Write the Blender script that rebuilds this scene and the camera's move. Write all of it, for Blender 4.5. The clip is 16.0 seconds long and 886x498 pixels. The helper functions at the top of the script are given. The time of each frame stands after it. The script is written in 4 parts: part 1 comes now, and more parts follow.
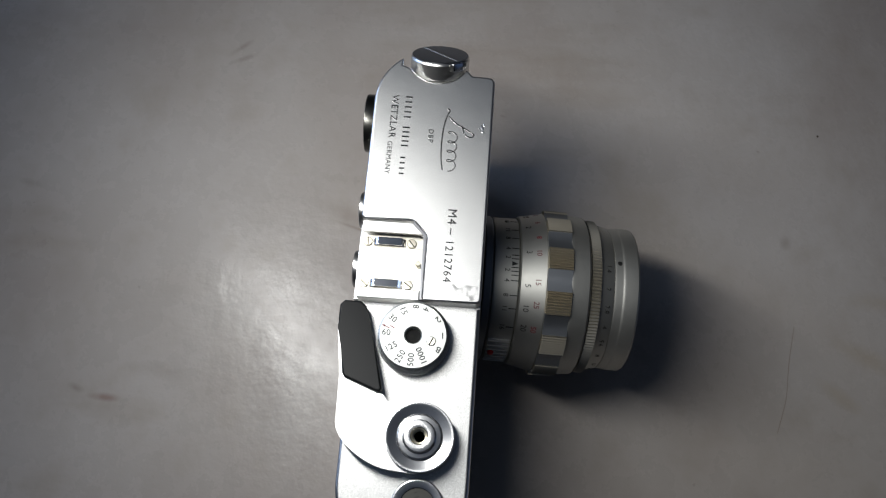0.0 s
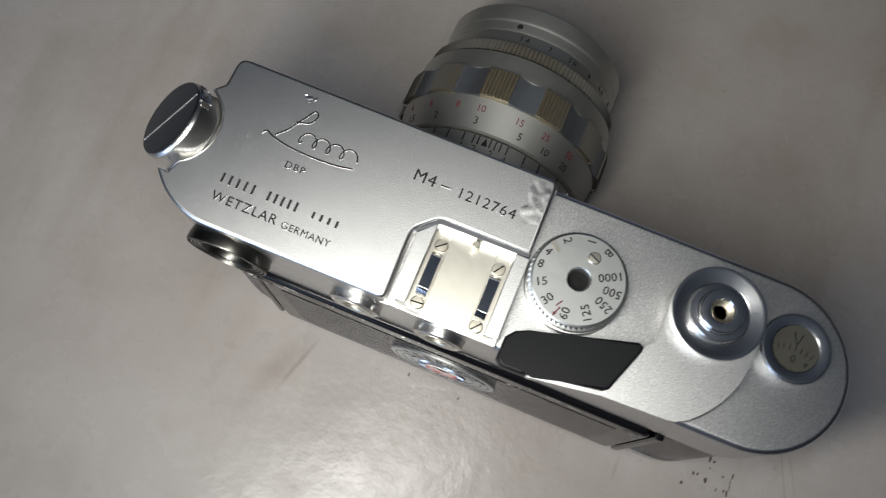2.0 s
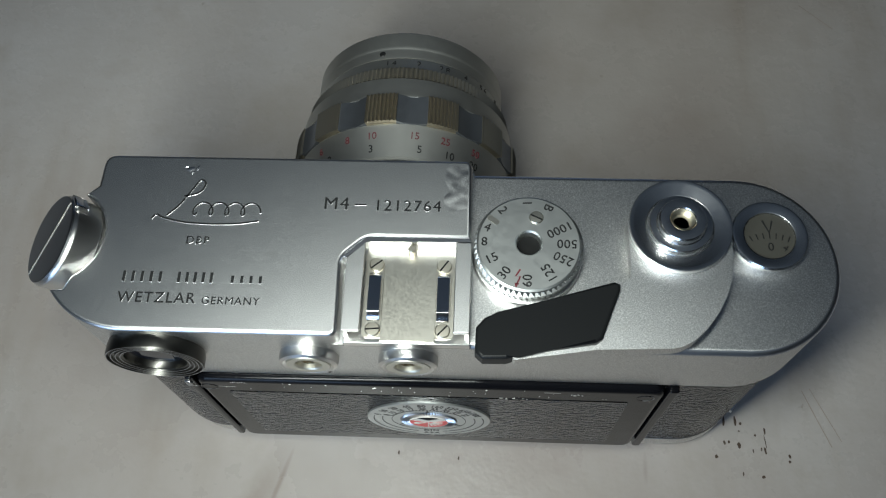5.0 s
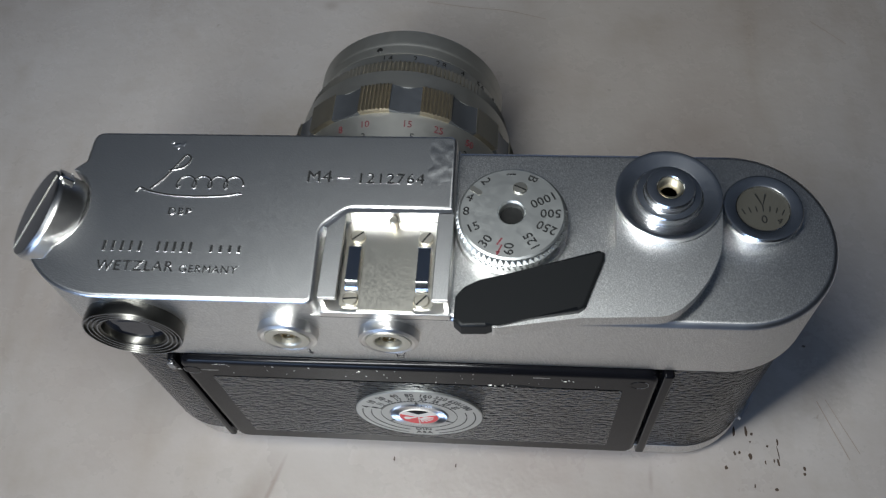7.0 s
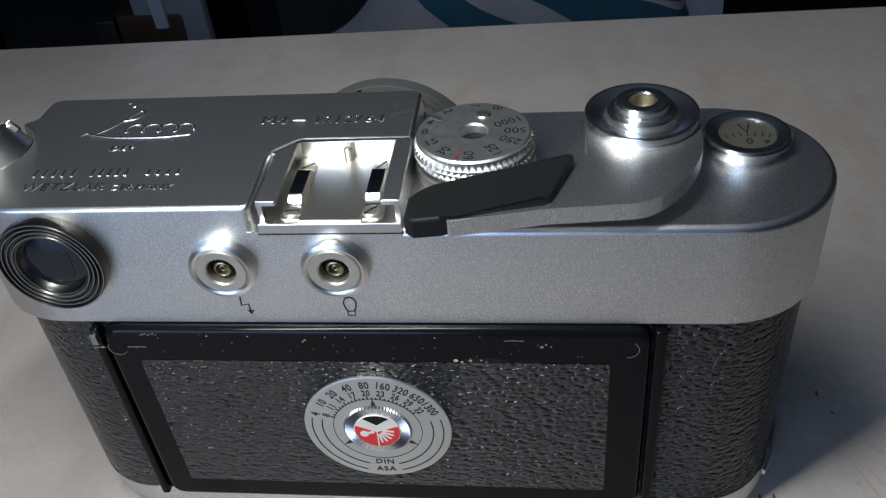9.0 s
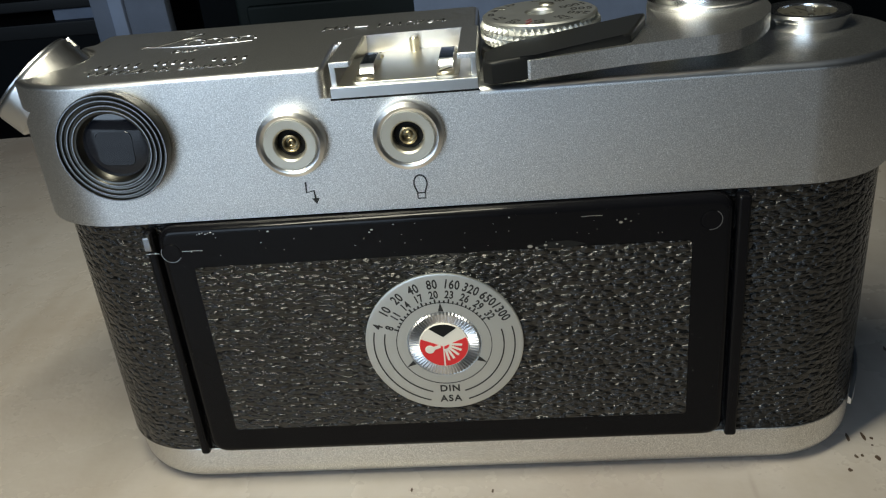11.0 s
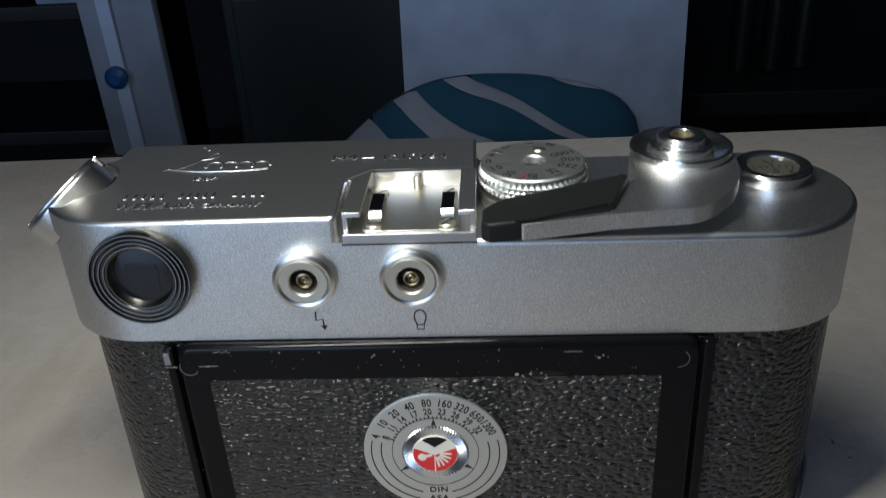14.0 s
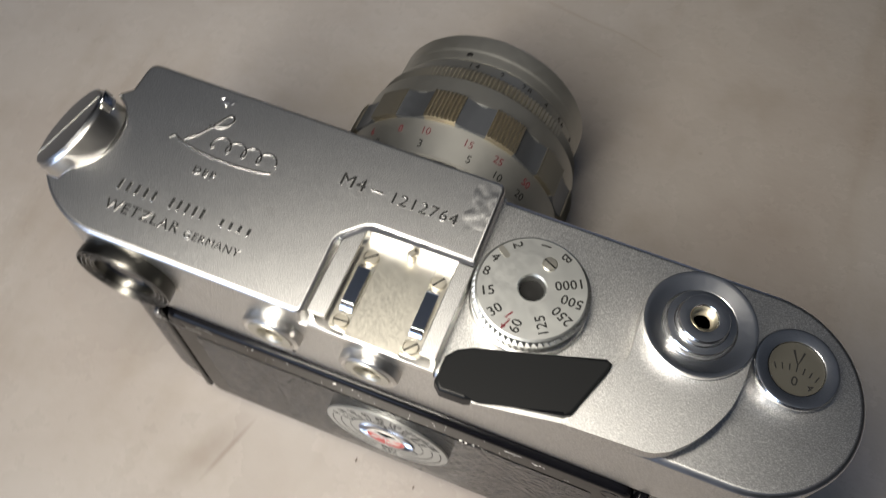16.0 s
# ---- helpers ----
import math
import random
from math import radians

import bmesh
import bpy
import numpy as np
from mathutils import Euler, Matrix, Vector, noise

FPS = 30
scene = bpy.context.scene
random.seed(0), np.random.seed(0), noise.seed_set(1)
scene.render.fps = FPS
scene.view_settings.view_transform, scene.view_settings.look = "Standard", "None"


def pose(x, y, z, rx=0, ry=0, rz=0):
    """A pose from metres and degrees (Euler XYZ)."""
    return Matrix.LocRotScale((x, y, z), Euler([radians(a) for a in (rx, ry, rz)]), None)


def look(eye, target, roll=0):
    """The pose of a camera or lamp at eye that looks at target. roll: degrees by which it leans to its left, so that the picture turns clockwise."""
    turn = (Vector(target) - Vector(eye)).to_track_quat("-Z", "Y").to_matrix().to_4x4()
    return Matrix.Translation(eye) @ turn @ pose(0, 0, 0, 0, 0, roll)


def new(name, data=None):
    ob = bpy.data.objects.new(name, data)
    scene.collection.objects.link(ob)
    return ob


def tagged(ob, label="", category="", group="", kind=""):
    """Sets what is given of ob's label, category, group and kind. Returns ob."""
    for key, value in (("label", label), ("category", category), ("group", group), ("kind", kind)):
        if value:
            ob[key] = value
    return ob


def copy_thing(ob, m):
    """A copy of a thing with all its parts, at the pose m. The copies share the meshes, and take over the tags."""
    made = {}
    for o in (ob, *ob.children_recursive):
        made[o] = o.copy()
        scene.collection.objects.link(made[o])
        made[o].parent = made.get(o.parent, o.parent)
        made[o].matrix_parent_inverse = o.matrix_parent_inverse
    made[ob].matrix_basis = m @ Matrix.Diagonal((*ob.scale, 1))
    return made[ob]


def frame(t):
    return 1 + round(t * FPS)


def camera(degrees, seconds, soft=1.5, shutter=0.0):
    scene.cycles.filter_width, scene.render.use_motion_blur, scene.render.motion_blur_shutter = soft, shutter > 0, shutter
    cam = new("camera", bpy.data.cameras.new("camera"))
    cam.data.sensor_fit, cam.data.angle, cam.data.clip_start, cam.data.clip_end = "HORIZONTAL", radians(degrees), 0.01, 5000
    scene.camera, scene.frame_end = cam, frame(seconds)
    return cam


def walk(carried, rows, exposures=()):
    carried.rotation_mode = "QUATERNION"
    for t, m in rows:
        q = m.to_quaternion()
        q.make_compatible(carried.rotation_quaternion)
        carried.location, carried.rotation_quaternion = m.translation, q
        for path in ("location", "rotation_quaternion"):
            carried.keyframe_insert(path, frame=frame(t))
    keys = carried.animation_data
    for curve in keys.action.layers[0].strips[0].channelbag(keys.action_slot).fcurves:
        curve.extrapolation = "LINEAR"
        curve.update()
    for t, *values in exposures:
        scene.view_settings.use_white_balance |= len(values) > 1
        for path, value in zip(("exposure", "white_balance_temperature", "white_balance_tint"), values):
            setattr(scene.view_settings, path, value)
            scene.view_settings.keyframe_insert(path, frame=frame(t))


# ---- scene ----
cam = camera(53.23, 16.0, soft=1.2, shutter=0.25)
PATH = [
    (0, (0.06934, 0.01405, 0.30616), (0.00657, 0.00760, 0.11637), -1.64),
    (0.5, (0.07090, 0.00600, 0.30533), (0.01115, 0.01014, 0.11450), -5.24),
    (1, (0.03666, -0.03298, 0.26782), (-0.01072, -0.00405, 0.07568), -2.26),
    (1.5, (0.02877, -0.04344, 0.25389), (-0.00262, -0.00272, 0.06061), 0.60),
    (2, (0.00626, -0.04538, 0.23924), (-0.00978, 0.00447, 0.04621), 4.80),
    (2.5, (-0.00324, -0.06419, 0.23326), (-0.01682, -0.01232, 0.04058), -3.41),
    (3, (-0.00659, -0.04480, 0.23611), (-0.01688, 0.00226, 0.04199), -6.60),
    (3.5, (-0.00133, -0.04664, 0.22974), (-0.01275, 0.00970, 0.03818), -9.02),
    (4, (0.00180, -0.05343, 0.21542), (-0.00858, 0.01403, 0.02743), -7.23),
    (4.5, (0.00531, -0.04818, 0.21966), (-0.00247, 0.01686, 0.03069), -5.32),
    (4.7, (0.00765, -0.06160, 0.21803), (-0.00036, 0.01922, 0.03526), -3.98),
    (6.8, (0.01869, -0.07394, 0.21628), (0.00030, 0.01776, 0.03950), -9.16),
    (7, (0.02075, -0.07919, 0.20600), (0.00259, 0.01944, 0.03296), -7.69),
    (7.5, (0.02844, -0.08867, 0.19129), (0.00386, 0.02739, 0.03027), -9.09),
    (8, (0.03019, -0.10786, 0.17261), (0.00439, 0.01730, 0.01877), -8.57),
    (8.5, (0.03100, -0.10995, 0.16737), (0.00767, 0.02885, 0.02528), -6.11),
    (9, (0.03072, -0.11848, 0.15153), (0.00621, 0.03609, 0.02701), -5.98),
    (9.5, (0.02901, -0.12591, 0.13263), (0.00370, 0.03811, 0.02102), -5.38),
    (9.7, (0.02699, -0.13113, 0.12600), (0.00077, 0.03701, 0.02094), -5.08),
    (11.8, (0.00888, -0.14593, 0.10916), (-0.00118, 0.03402, 0.02248), -5.07),
    (12, (0.00826, -0.14806, 0.11030), (-0.00028, 0.03265, 0.02504), -4.40),
    (12.5, (0.00874, -0.15077, 0.11231), (0.00009, 0.03087, 0.02906), -4.14),
    (13, (0.00857, -0.15281, 0.11278), (0.00290, 0.02986, 0.03154), -3.24),
    (13.5, (0.01014, -0.15231, 0.11398), (0.00155, 0.02994, 0.03207), -2.47),
    (14, (0.01235, -0.14293, 0.13949), (-0.00022, 0.03279, 0.04482), -3.22),
    (14.5, (0.01376, -0.12084, 0.16058), (0.00079, 0.04116, 0.04402), -1.27),
    (15, (0.02125, -0.09997, 0.18253), (0.00491, 0.03934, 0.03996), -1.90),
    (15.5, (0.01505, -0.07285, 0.20480), (-0.00250, 0.04356, 0.04311), -0.27),
    (16, (0.02452, -0.05867, 0.20582), (-0.00573, 0.02613, 0.02723), 2.31),
]
# seconds, stops, kelvin, tint: the phone's own exposure and white balance drift
EXPOSURES = [(0.0, -0.68, 5750, 10), (0.5, -0.68, 5800, 10), (1.0, -0.48, 5900, 9), (2.0, -0.33, 5900, 9), (2.5, -0.38, 5850, 9), (3.5, -0.2, 5900, 9), (4.5, -0.3, 5600, 0), (7.0, -0.1, 5600, 8), (8.0, 0.05, 5550, 9), (8.5, -0.05, 5650, 9), (9.0, -0.08, 5650, 8), (9.5, 0.0, 5600, 6),
             (12.0, -0.1, 7350, -1), (13.5, -0.05, 7000, -1), (14.0, -0.2, 5950, 5), (14.5, -0.4, 6000, 5), (15.0, -0.32, 6050, 4), (15.5, 0.06, 6450, 10), (16.0, 0.15, 6450, 11)]
TORCH_AT, TORCH_TO, TORCH_LONG = (-0.024, -0.064, 0.208), (0.0, 0.166, 0.022), 0.18
TORCH_W, WINDOW_W = 0.62, 18.0
walk(cam, [(t, look(eye, target, roll)) for t, eye, target, roll in PATH], EXPOSURES)
# World, lamps, exposure
world = bpy.data.worlds.new("world")
scene.world = world
world.use_nodes = True
wbg = world.node_tree.nodes["Background"]
wbg.inputs["Color"].default_value = (0.55, 0.65, 0.9, 1)
wbg.inputs["Strength"].default_value = 0.06

torch_data = bpy.data.lights.new("phone_torch", "AREA")
torch_data.shape, torch_data.size, torch_data.size_y = "ELLIPSE", 0.022, TORCH_LONG
torch_data.energy, torch_data.color, torch_data.spread = TORCH_W, (1.0, 0.93, 0.80), radians(180)
torch = new("phone_torch", torch_data)
torch.matrix_world = look(TORCH_AT, TORCH_TO, -24)

window_data = bpy.data.lights.new("window_light", "AREA")
window_data.shape, window_data.size, window_data.size_y = "RECTANGLE", 1.2, 0.85
window_data.energy, window_data.color = WINDOW_W, (0.60, 0.74, 1.0)
window_light = new("window_light", window_data)
window_light.matrix_world = look((-0.82, -1.88, 0.50), (-0.1, 0, 0.20))


# ---- materials ----
def material(name, color, rough=0.5, metal=0.0, coat=0.0):
    m = bpy.data.materials.new(name)
    m.use_nodes = True
    b = m.node_tree.nodes["Principled BSDF"]
    b.inputs["Base Color"].default_value = (*color, 1)
    b.inputs["Roughness"].default_value = rough
    b.inputs["Metallic"].default_value = metal
    b.inputs["Coat Weight"].default_value = coat
    return m


class Nodes:
    """Short hand for building a node tree."""

    def __init__(self, m):
        self.t = m.node_tree
        self.b = self.t.nodes["Principled BSDF"]
        self.co = self.t.nodes.new("ShaderNodeTexCoord").outputs["Object"]

    def link(self, a, b):
        self.t.links.new(a, b)

    def noise(self, scale, detail=3.0, rough=0.55, stretch=None):
        n = self.t.nodes.new("ShaderNodeTexNoise")
        n.inputs["Scale"].default_value, n.inputs["Detail"].default_value, n.inputs["Roughness"].default_value = scale, detail, rough
        self.link(self.mapped(stretch) if stretch else self.co, n.inputs["Vector"])
        return n.outputs["Fac"]

    def mapped(self, scale):
        n = self.t.nodes.new("ShaderNodeMapping")
        n.inputs["Scale"].default_value = scale
        self.link(self.co, n.inputs["Vector"])
        return n.outputs["Vector"]

    def stain(self, x, y, lx, ly, turn):
        """A soft elliptic spot on the plan, given in centimetres and degrees."""
        n = self.t.nodes.new("ShaderNodeMapping")
        n.vector_type = "TEXTURE"
        n.inputs["Location"].default_value = (x / 100, y / 100, 0.75)
        n.inputs["Rotation"].default_value = (0, 0, radians(turn))
        n.inputs["Scale"].default_value = (lx / 100, ly / 100, 1)
        self.link(self.co, n.inputs["Vector"])
        g = self.t.nodes.new("ShaderNodeTexGradient")
        g.gradient_type = "SPHERICAL"
        self.link(n.outputs["Vector"], g.inputs["Vector"])
        return g.outputs["Fac"]

    def voronoi(self, scale, feature="F1", stretch=None):
        n = self.t.nodes.new("ShaderNodeTexVoronoi")
        n.feature = feature
        n.inputs["Scale"].default_value = scale
        self.link(self.mapped(stretch) if stretch else self.co, n.inputs["Vector"])
        return n.outputs["Distance"]

    def ramp(self, fac, *stops):
        n = self.t.nodes.new("ShaderNodeValToRGB")
        while len(n.color_ramp.elements) < len(stops):
            n.color_ramp.elements.new(0.5)
        for e, (p, c) in zip(n.color_ramp.elements, stops):
            e.position, e.color = p, (*c, 1) if len(c) == 3 else c
        self.link(fac, n.inputs["Fac"])
        return n.outputs["Color"]

    def span(self, fac, a, b, lo=0.3, hi=0.7):
        n = self.t.nodes.new("ShaderNodeMapRange")
        for k, v in (("From Min", lo), ("From Max", hi), ("To Min", a), ("To Max", b)):
            n.inputs[k].default_value = v
        self.link(fac, n.inputs["Value"])
        return n.outputs["Result"]

    def mix(self, fac, a, b, kind="MIX"):
        n = self.t.nodes.new("ShaderNodeMix")
        n.data_type, n.blend_type = "RGBA", kind
        for key, v in ((0, fac), (6, a), (7, b)):
            if isinstance(v, (int, float)):
                n.inputs[key].default_value = v
            elif isinstance(v, tuple):
                n.inputs[key].default_value = (*v, 1)
            else:
                self.link(v, n.inputs[key])
        return n.outputs[2]

    def maths(self, kind, a, b):
        n = self.t.nodes.new("ShaderNodeMath")
        n.operation = kind
        for key, v in ((0, a), (1, b)):
            if isinstance(v, (int, float)):
                n.inputs[key].default_value = v
            else:
                self.link(v, n.inputs[key])
        return n.outputs[0]

    def bump(self, height, strength, distance, under=None):
        n = self.t.nodes.new("ShaderNodeBump")
        n.inputs["Strength"].default_value, n.inputs["Distance"].default_value = strength, distance
        self.link(height, n.inputs["Height"])
        if under:
            self.link(under, n.inputs["Normal"])
        return n.outputs["Normal"]

    def to(self, key, value):
        self.link(value, self.b.inputs[key])

    def blasted(self, share=0.75):
        """Blends in a bead-blasted metal, whose gloss has no long tails."""
        g = self.t.nodes.new("ShaderNodeBsdfAnisotropic")
        g.distribution = "BECKMANN"
        for a, b in (("Base Color", "Color"), ("Roughness", "Roughness"), ("Normal", "Normal")):
            if self.b.inputs[a].is_linked:
                self.link(self.b.inputs[a].links[0].from_socket, g.inputs[b])
            elif a != "Normal":
                g.inputs[b].default_value = self.b.inputs[a].default_value
        both = self.t.nodes.new("ShaderNodeMixShader")
        both.inputs[0].default_value = share
        self.link(self.b.outputs["BSDF"], both.inputs[1])
        self.link(g.outputs["BSDF"], both.inputs[2])
        self.link(both.outputs[0], self.t.nodes["Material Output"].inputs["Surface"])


def satin_chrome():
    m = material("satin_chrome", (0.62, 0.61, 0.58), 0.42, 1.0)
    n = Nodes(m)
    grain, wear, mark = n.noise(5200, 2, 0.6), n.noise(190, 4, 0.65), n.noise(1500, 4, 0.75)
    tone = n.ramp(wear, (0.3, (0.70, 0.697, 0.685)), (0.6, (0.725, 0.722, 0.71)), (0.8, (0.68, 0.672, 0.65)))
    # The metal's sparkle is painted in: sparse specks brighten the base colour.
    speck = n.ramp(n.noise(6500, 2, 0.55), (0.36, (0.74, 0.74, 0.74)), (0.50, (0.95, 0.95, 0.95)), (0.66, (1.34, 1.34, 1.34)))
    glint = n.ramp(n.noise(4200, 1, 0.5), (0.66, (1, 1, 1)), (0.74, (1.3, 1.3, 1.3)))
    n.to("Base Color", n.mix(1.0, n.mix(1.0, tone, speck, "MULTIPLY"), glint, "MULTIPLY"))
    n.to("Roughness", n.span(mark, 0.465, 0.495))
    n.to("Normal", n.bump(grain, 0.8, 0.00002))
    n.blasted()
    return m


def polished_chrome(name, color, rough):
    m = material(name, color, rough, 1.0)
    n = Nodes(m)
    n.to("Roughness", n.span(n.noise(700, 4, 0.7), rough * 0.95, rough * 1.08))
    n.to("Normal", n.bump(n.noise(1500, 2), 0.1, 0.00003))
    return m


def leather():
    m = material("black_leatherette", (0.018, 0.018, 0.018), 0.34)
    n = Nodes(m)
    cell, crease = n.voronoi(980, "F1", (0.74, 0.9, 1.12)), n.noise(1150, 3, 0.6, (0.45, 0.8, 1.45))
    fine, low = n.noise(3000, 3), n.noise(220, 3)
    lump = n.maths("SUBTRACT", n.maths("MULTIPLY", crease, 1.25), n.maths("MULTIPLY", n.maths("MULTIPLY", cell, cell), 1.2))
    tall = n.maths("ADD", lump, n.maths("MULTIPLY", fine, 0.16))
    n.to("Base Color", n.ramp(low, (0.3, (0.003, 0.0032, 0.0034)), (0.7, (0.0052, 0.0054, 0.0056))))
    n.to("Roughness", n.span(fine, 0.08, 0.13))
    n.b.inputs["Specular IOR Level"].default_value = 0.44
    n.to("Normal", n.bump(tall, 1.0, 0.00056))
    return m


def black_enamel():
    m = material("black_enamel", (0.008, 0.008, 0.01), 0.22)
    n = Nodes(m)
    n.b.inputs["Specular IOR Level"].default_value = 0.13
    chips = n.noise(900, 4, 0.75)
    n.to("Base Color", n.ramp(chips, (0.70, (0.004, 0.004, 0.005)), (0.76, (0.20, 0.19, 0.17))))
    n.to("Roughness", n.span(n.noise(240, 4), 0.1, 0.2))
    return m


UMBER, OCHRE = (0.20, 0.15, 0.115), (0.36, 0.28, 0.17)
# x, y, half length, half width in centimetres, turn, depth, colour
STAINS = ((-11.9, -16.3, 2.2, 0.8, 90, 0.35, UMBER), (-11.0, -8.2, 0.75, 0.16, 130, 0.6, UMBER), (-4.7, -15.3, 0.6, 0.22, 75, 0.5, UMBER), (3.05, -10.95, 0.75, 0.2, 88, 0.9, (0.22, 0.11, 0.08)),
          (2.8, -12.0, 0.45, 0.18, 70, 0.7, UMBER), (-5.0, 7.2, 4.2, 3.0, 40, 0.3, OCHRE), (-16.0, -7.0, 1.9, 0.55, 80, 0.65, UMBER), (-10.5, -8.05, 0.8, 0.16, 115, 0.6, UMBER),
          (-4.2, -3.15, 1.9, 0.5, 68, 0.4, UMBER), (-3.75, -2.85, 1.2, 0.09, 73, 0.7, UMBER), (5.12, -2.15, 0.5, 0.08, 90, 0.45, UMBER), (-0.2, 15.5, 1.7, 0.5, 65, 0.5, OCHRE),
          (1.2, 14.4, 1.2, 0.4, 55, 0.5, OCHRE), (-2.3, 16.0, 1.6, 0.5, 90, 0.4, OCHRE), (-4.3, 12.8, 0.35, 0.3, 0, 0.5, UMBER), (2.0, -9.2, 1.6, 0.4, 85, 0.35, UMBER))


def table_top():
    m = material("worn_laminate", (0.62, 0.57, 0.49), 0.36)
    n = Nodes(m)
    cloud, mid, fine = n.noise(9, 5, 0.6), n.noise(55, 5, 0.65), n.noise(900, 3)
    base = n.ramp(cloud, (0.3, (0.385, 0.335, 0.30)), (0.5, (0.46, 0.42, 0.385)), (0.68, (0.51, 0.475, 0.445)))
    base = n.mix(n.span(mid, 0.0, 0.42, 0.54, 0.76), base, (0.35, 0.30, 0.245))
    specks = n.ramp(n.noise(260, 3, 0.5, (1, 0.6, 1)), (0.735, (0, 0, 0)), (0.77, (1, 1, 1)))
    base = n.mix(n.maths("MULTIPLY", specks, 0.35), base, (0.22, 0.17, 0.13))
    streak = n.span(n.noise(38, 4, 0.6, (1.0, 0.22, 1.0)), 0.0, 0.5, 0.58, 0.76)
    base = n.mix(streak, base, (0.33, 0.275, 0.22))
    ragged = n.noise(230, 4, 0.65)
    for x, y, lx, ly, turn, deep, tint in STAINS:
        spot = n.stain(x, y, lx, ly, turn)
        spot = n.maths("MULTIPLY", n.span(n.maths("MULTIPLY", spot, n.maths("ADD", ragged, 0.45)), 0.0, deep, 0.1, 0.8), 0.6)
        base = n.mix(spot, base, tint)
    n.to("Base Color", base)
    n.to("Roughness", n.span(mid, 0.2, 0.36))
    n.b.inputs["Specular IOR Level"].default_value = 0.4
    n.to("Normal", n.bump(n.noise(420, 4, 0.7, (1, 0.4, 1)), 0.5, 0.00006, n.bump(n.noise(70, 4, 0.6), 0.35, 0.0009)))
    return m


def brass(name, color, rough):
    m = material(name, color, rough, 1.0)
    n = Nodes(m)
    n.to("Roughness", n.span(n.noise(2500, 3), rough * 0.95, rough * 1.08))
    return m


def cloth(name, color, scale=900, rough=0.9):
    m = material(name, color, rough)
    n = Nodes(m)
    f = n.noise(26, 4)
    dark = tuple(c * 0.78 for c in color)
    n.to("Base Color", n.ramp(f, (0.3, dark), (0.7, color)))
    n.to("Normal", n.bump(n.noise(scale, 2), 0.4, 0.0006))
    return m


def painted(name, color, rough=0.55):
    m = material(name, color, rough)
    n = Nodes(m)
    f = n.noise(14, 5, 0.6)
    n.to("Base Color", n.ramp(f, (0.3, tuple(c * 0.8 for c in color)), (0.7, color)))
    n.to("Normal", n.bump(n.noise(240, 3), 0.2, 0.0005))
    return m


CHROME, LEATHER, ENAMEL, TABLE = satin_chrome(), leather(), black_enamel(), table_top()
STEEL = polished_chrome("brushed_steel", (0.72, 0.71, 0.69), 0.32)
BRIGHT = polished_chrome("bright_chrome", (0.78, 0.78, 0.78), 0.22)
GLOSS = polished_chrome("mirror_chrome", (0.70, 0.71, 0.74), 0.13)
EDGE_RUBBED = polished_chrome("rubbed_edge_chrome", (0.78, 0.78, 0.80), 0.29)
ALU = polished_chrome("satin_aluminium", (0.48, 0.475, 0.445), 0.5)
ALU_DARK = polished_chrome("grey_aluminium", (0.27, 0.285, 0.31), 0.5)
for lens_metal in (ALU, ALU_DARK):
    lens_metal.node_tree.nodes["Principled BSDF"].inputs["Metallic"].default_value = 0.97
WORN_RIB = brass("worn_ribs", (0.52, 0.49, 0.42), 0.45)
TAN = brass("worn_knurling", (0.54, 0.49, 0.39), 0.4)
BRASS = brass("brass", (0.66, 0.61, 0.47), 0.36)
OLD_BRASS = brass("tarnished_brass", (0.34, 0.29, 0.19), 0.35)
CREAM_RING = brass("dull_nickel_ring", (0.58, 0.56, 0.49), 0.46)
SCREW = brass("nickel_screw", (0.66, 0.62, 0.52), 0.4)
PALE = brass("pale_nickel", (0.74, 0.71, 0.62), 0.42)
Nodes(PALE).blasted(0.6)
Nodes(STEEL).blasted(0.5)
PLASTIC = material("black_plastic", (0.010, 0.0105, 0.011), 0.36)
PLASTIC.node_tree.nodes["Principled BSDF"].inputs["Specular IOR Level"].default_value = 0.1
HOLE = material("dark_hole", (0.01, 0.01, 0.01), 0.7)
HOLE.node_tree.nodes["Principled BSDF"].inputs["Specular IOR Level"].default_value = 0.15
INK = material("black_paint", (0.012, 0.012, 0.012), 0.45)
RED_INK = material("red_paint", (0.13, 0.02, 0.028), 0.5)
RED = material("red_enamel", (0.62, 0.02, 0.025), 0.35)
WHITE = material("white_enamel", (0.72, 0.68, 0.60), 0.4)
DIAL_FACE = polished_chrome("dial_aluminium", (0.55, 0.56, 0.545), 0.48)
Nodes(DIAL_FACE).blasted(0.4)
SILVER_PRINT = polished_chrome("printed_aluminium", (0.55, 0.56, 0.545), 0.44)
SILVER_PRINT.node_tree.nodes["Principled BSDF"].inputs["Metallic"].default_value = 0.92
GLASS = material("dark_glass", (0.008, 0.009, 0.013), 0.05)
COUNTER_FACE = material("counter_face", (0.055, 0.053, 0.045), 0.4)
KNOB_TOP = polished_chrome("dull_grey_chrome", (0.34, 0.35, 0.37), 0.3)
DARK_METAL = polished_chrome("dark_chrome", (0.10, 0.098, 0.09), 0.3)
STAIN = material("brown_stain", (0.07, 0.045, 0.03), 0.6)
SCUFF = material("tan_scuff", (0.34, 0.285, 0.24), 0.5)
# ---- mesh helpers; all lengths below are in centimetres ----
CM = 0.01


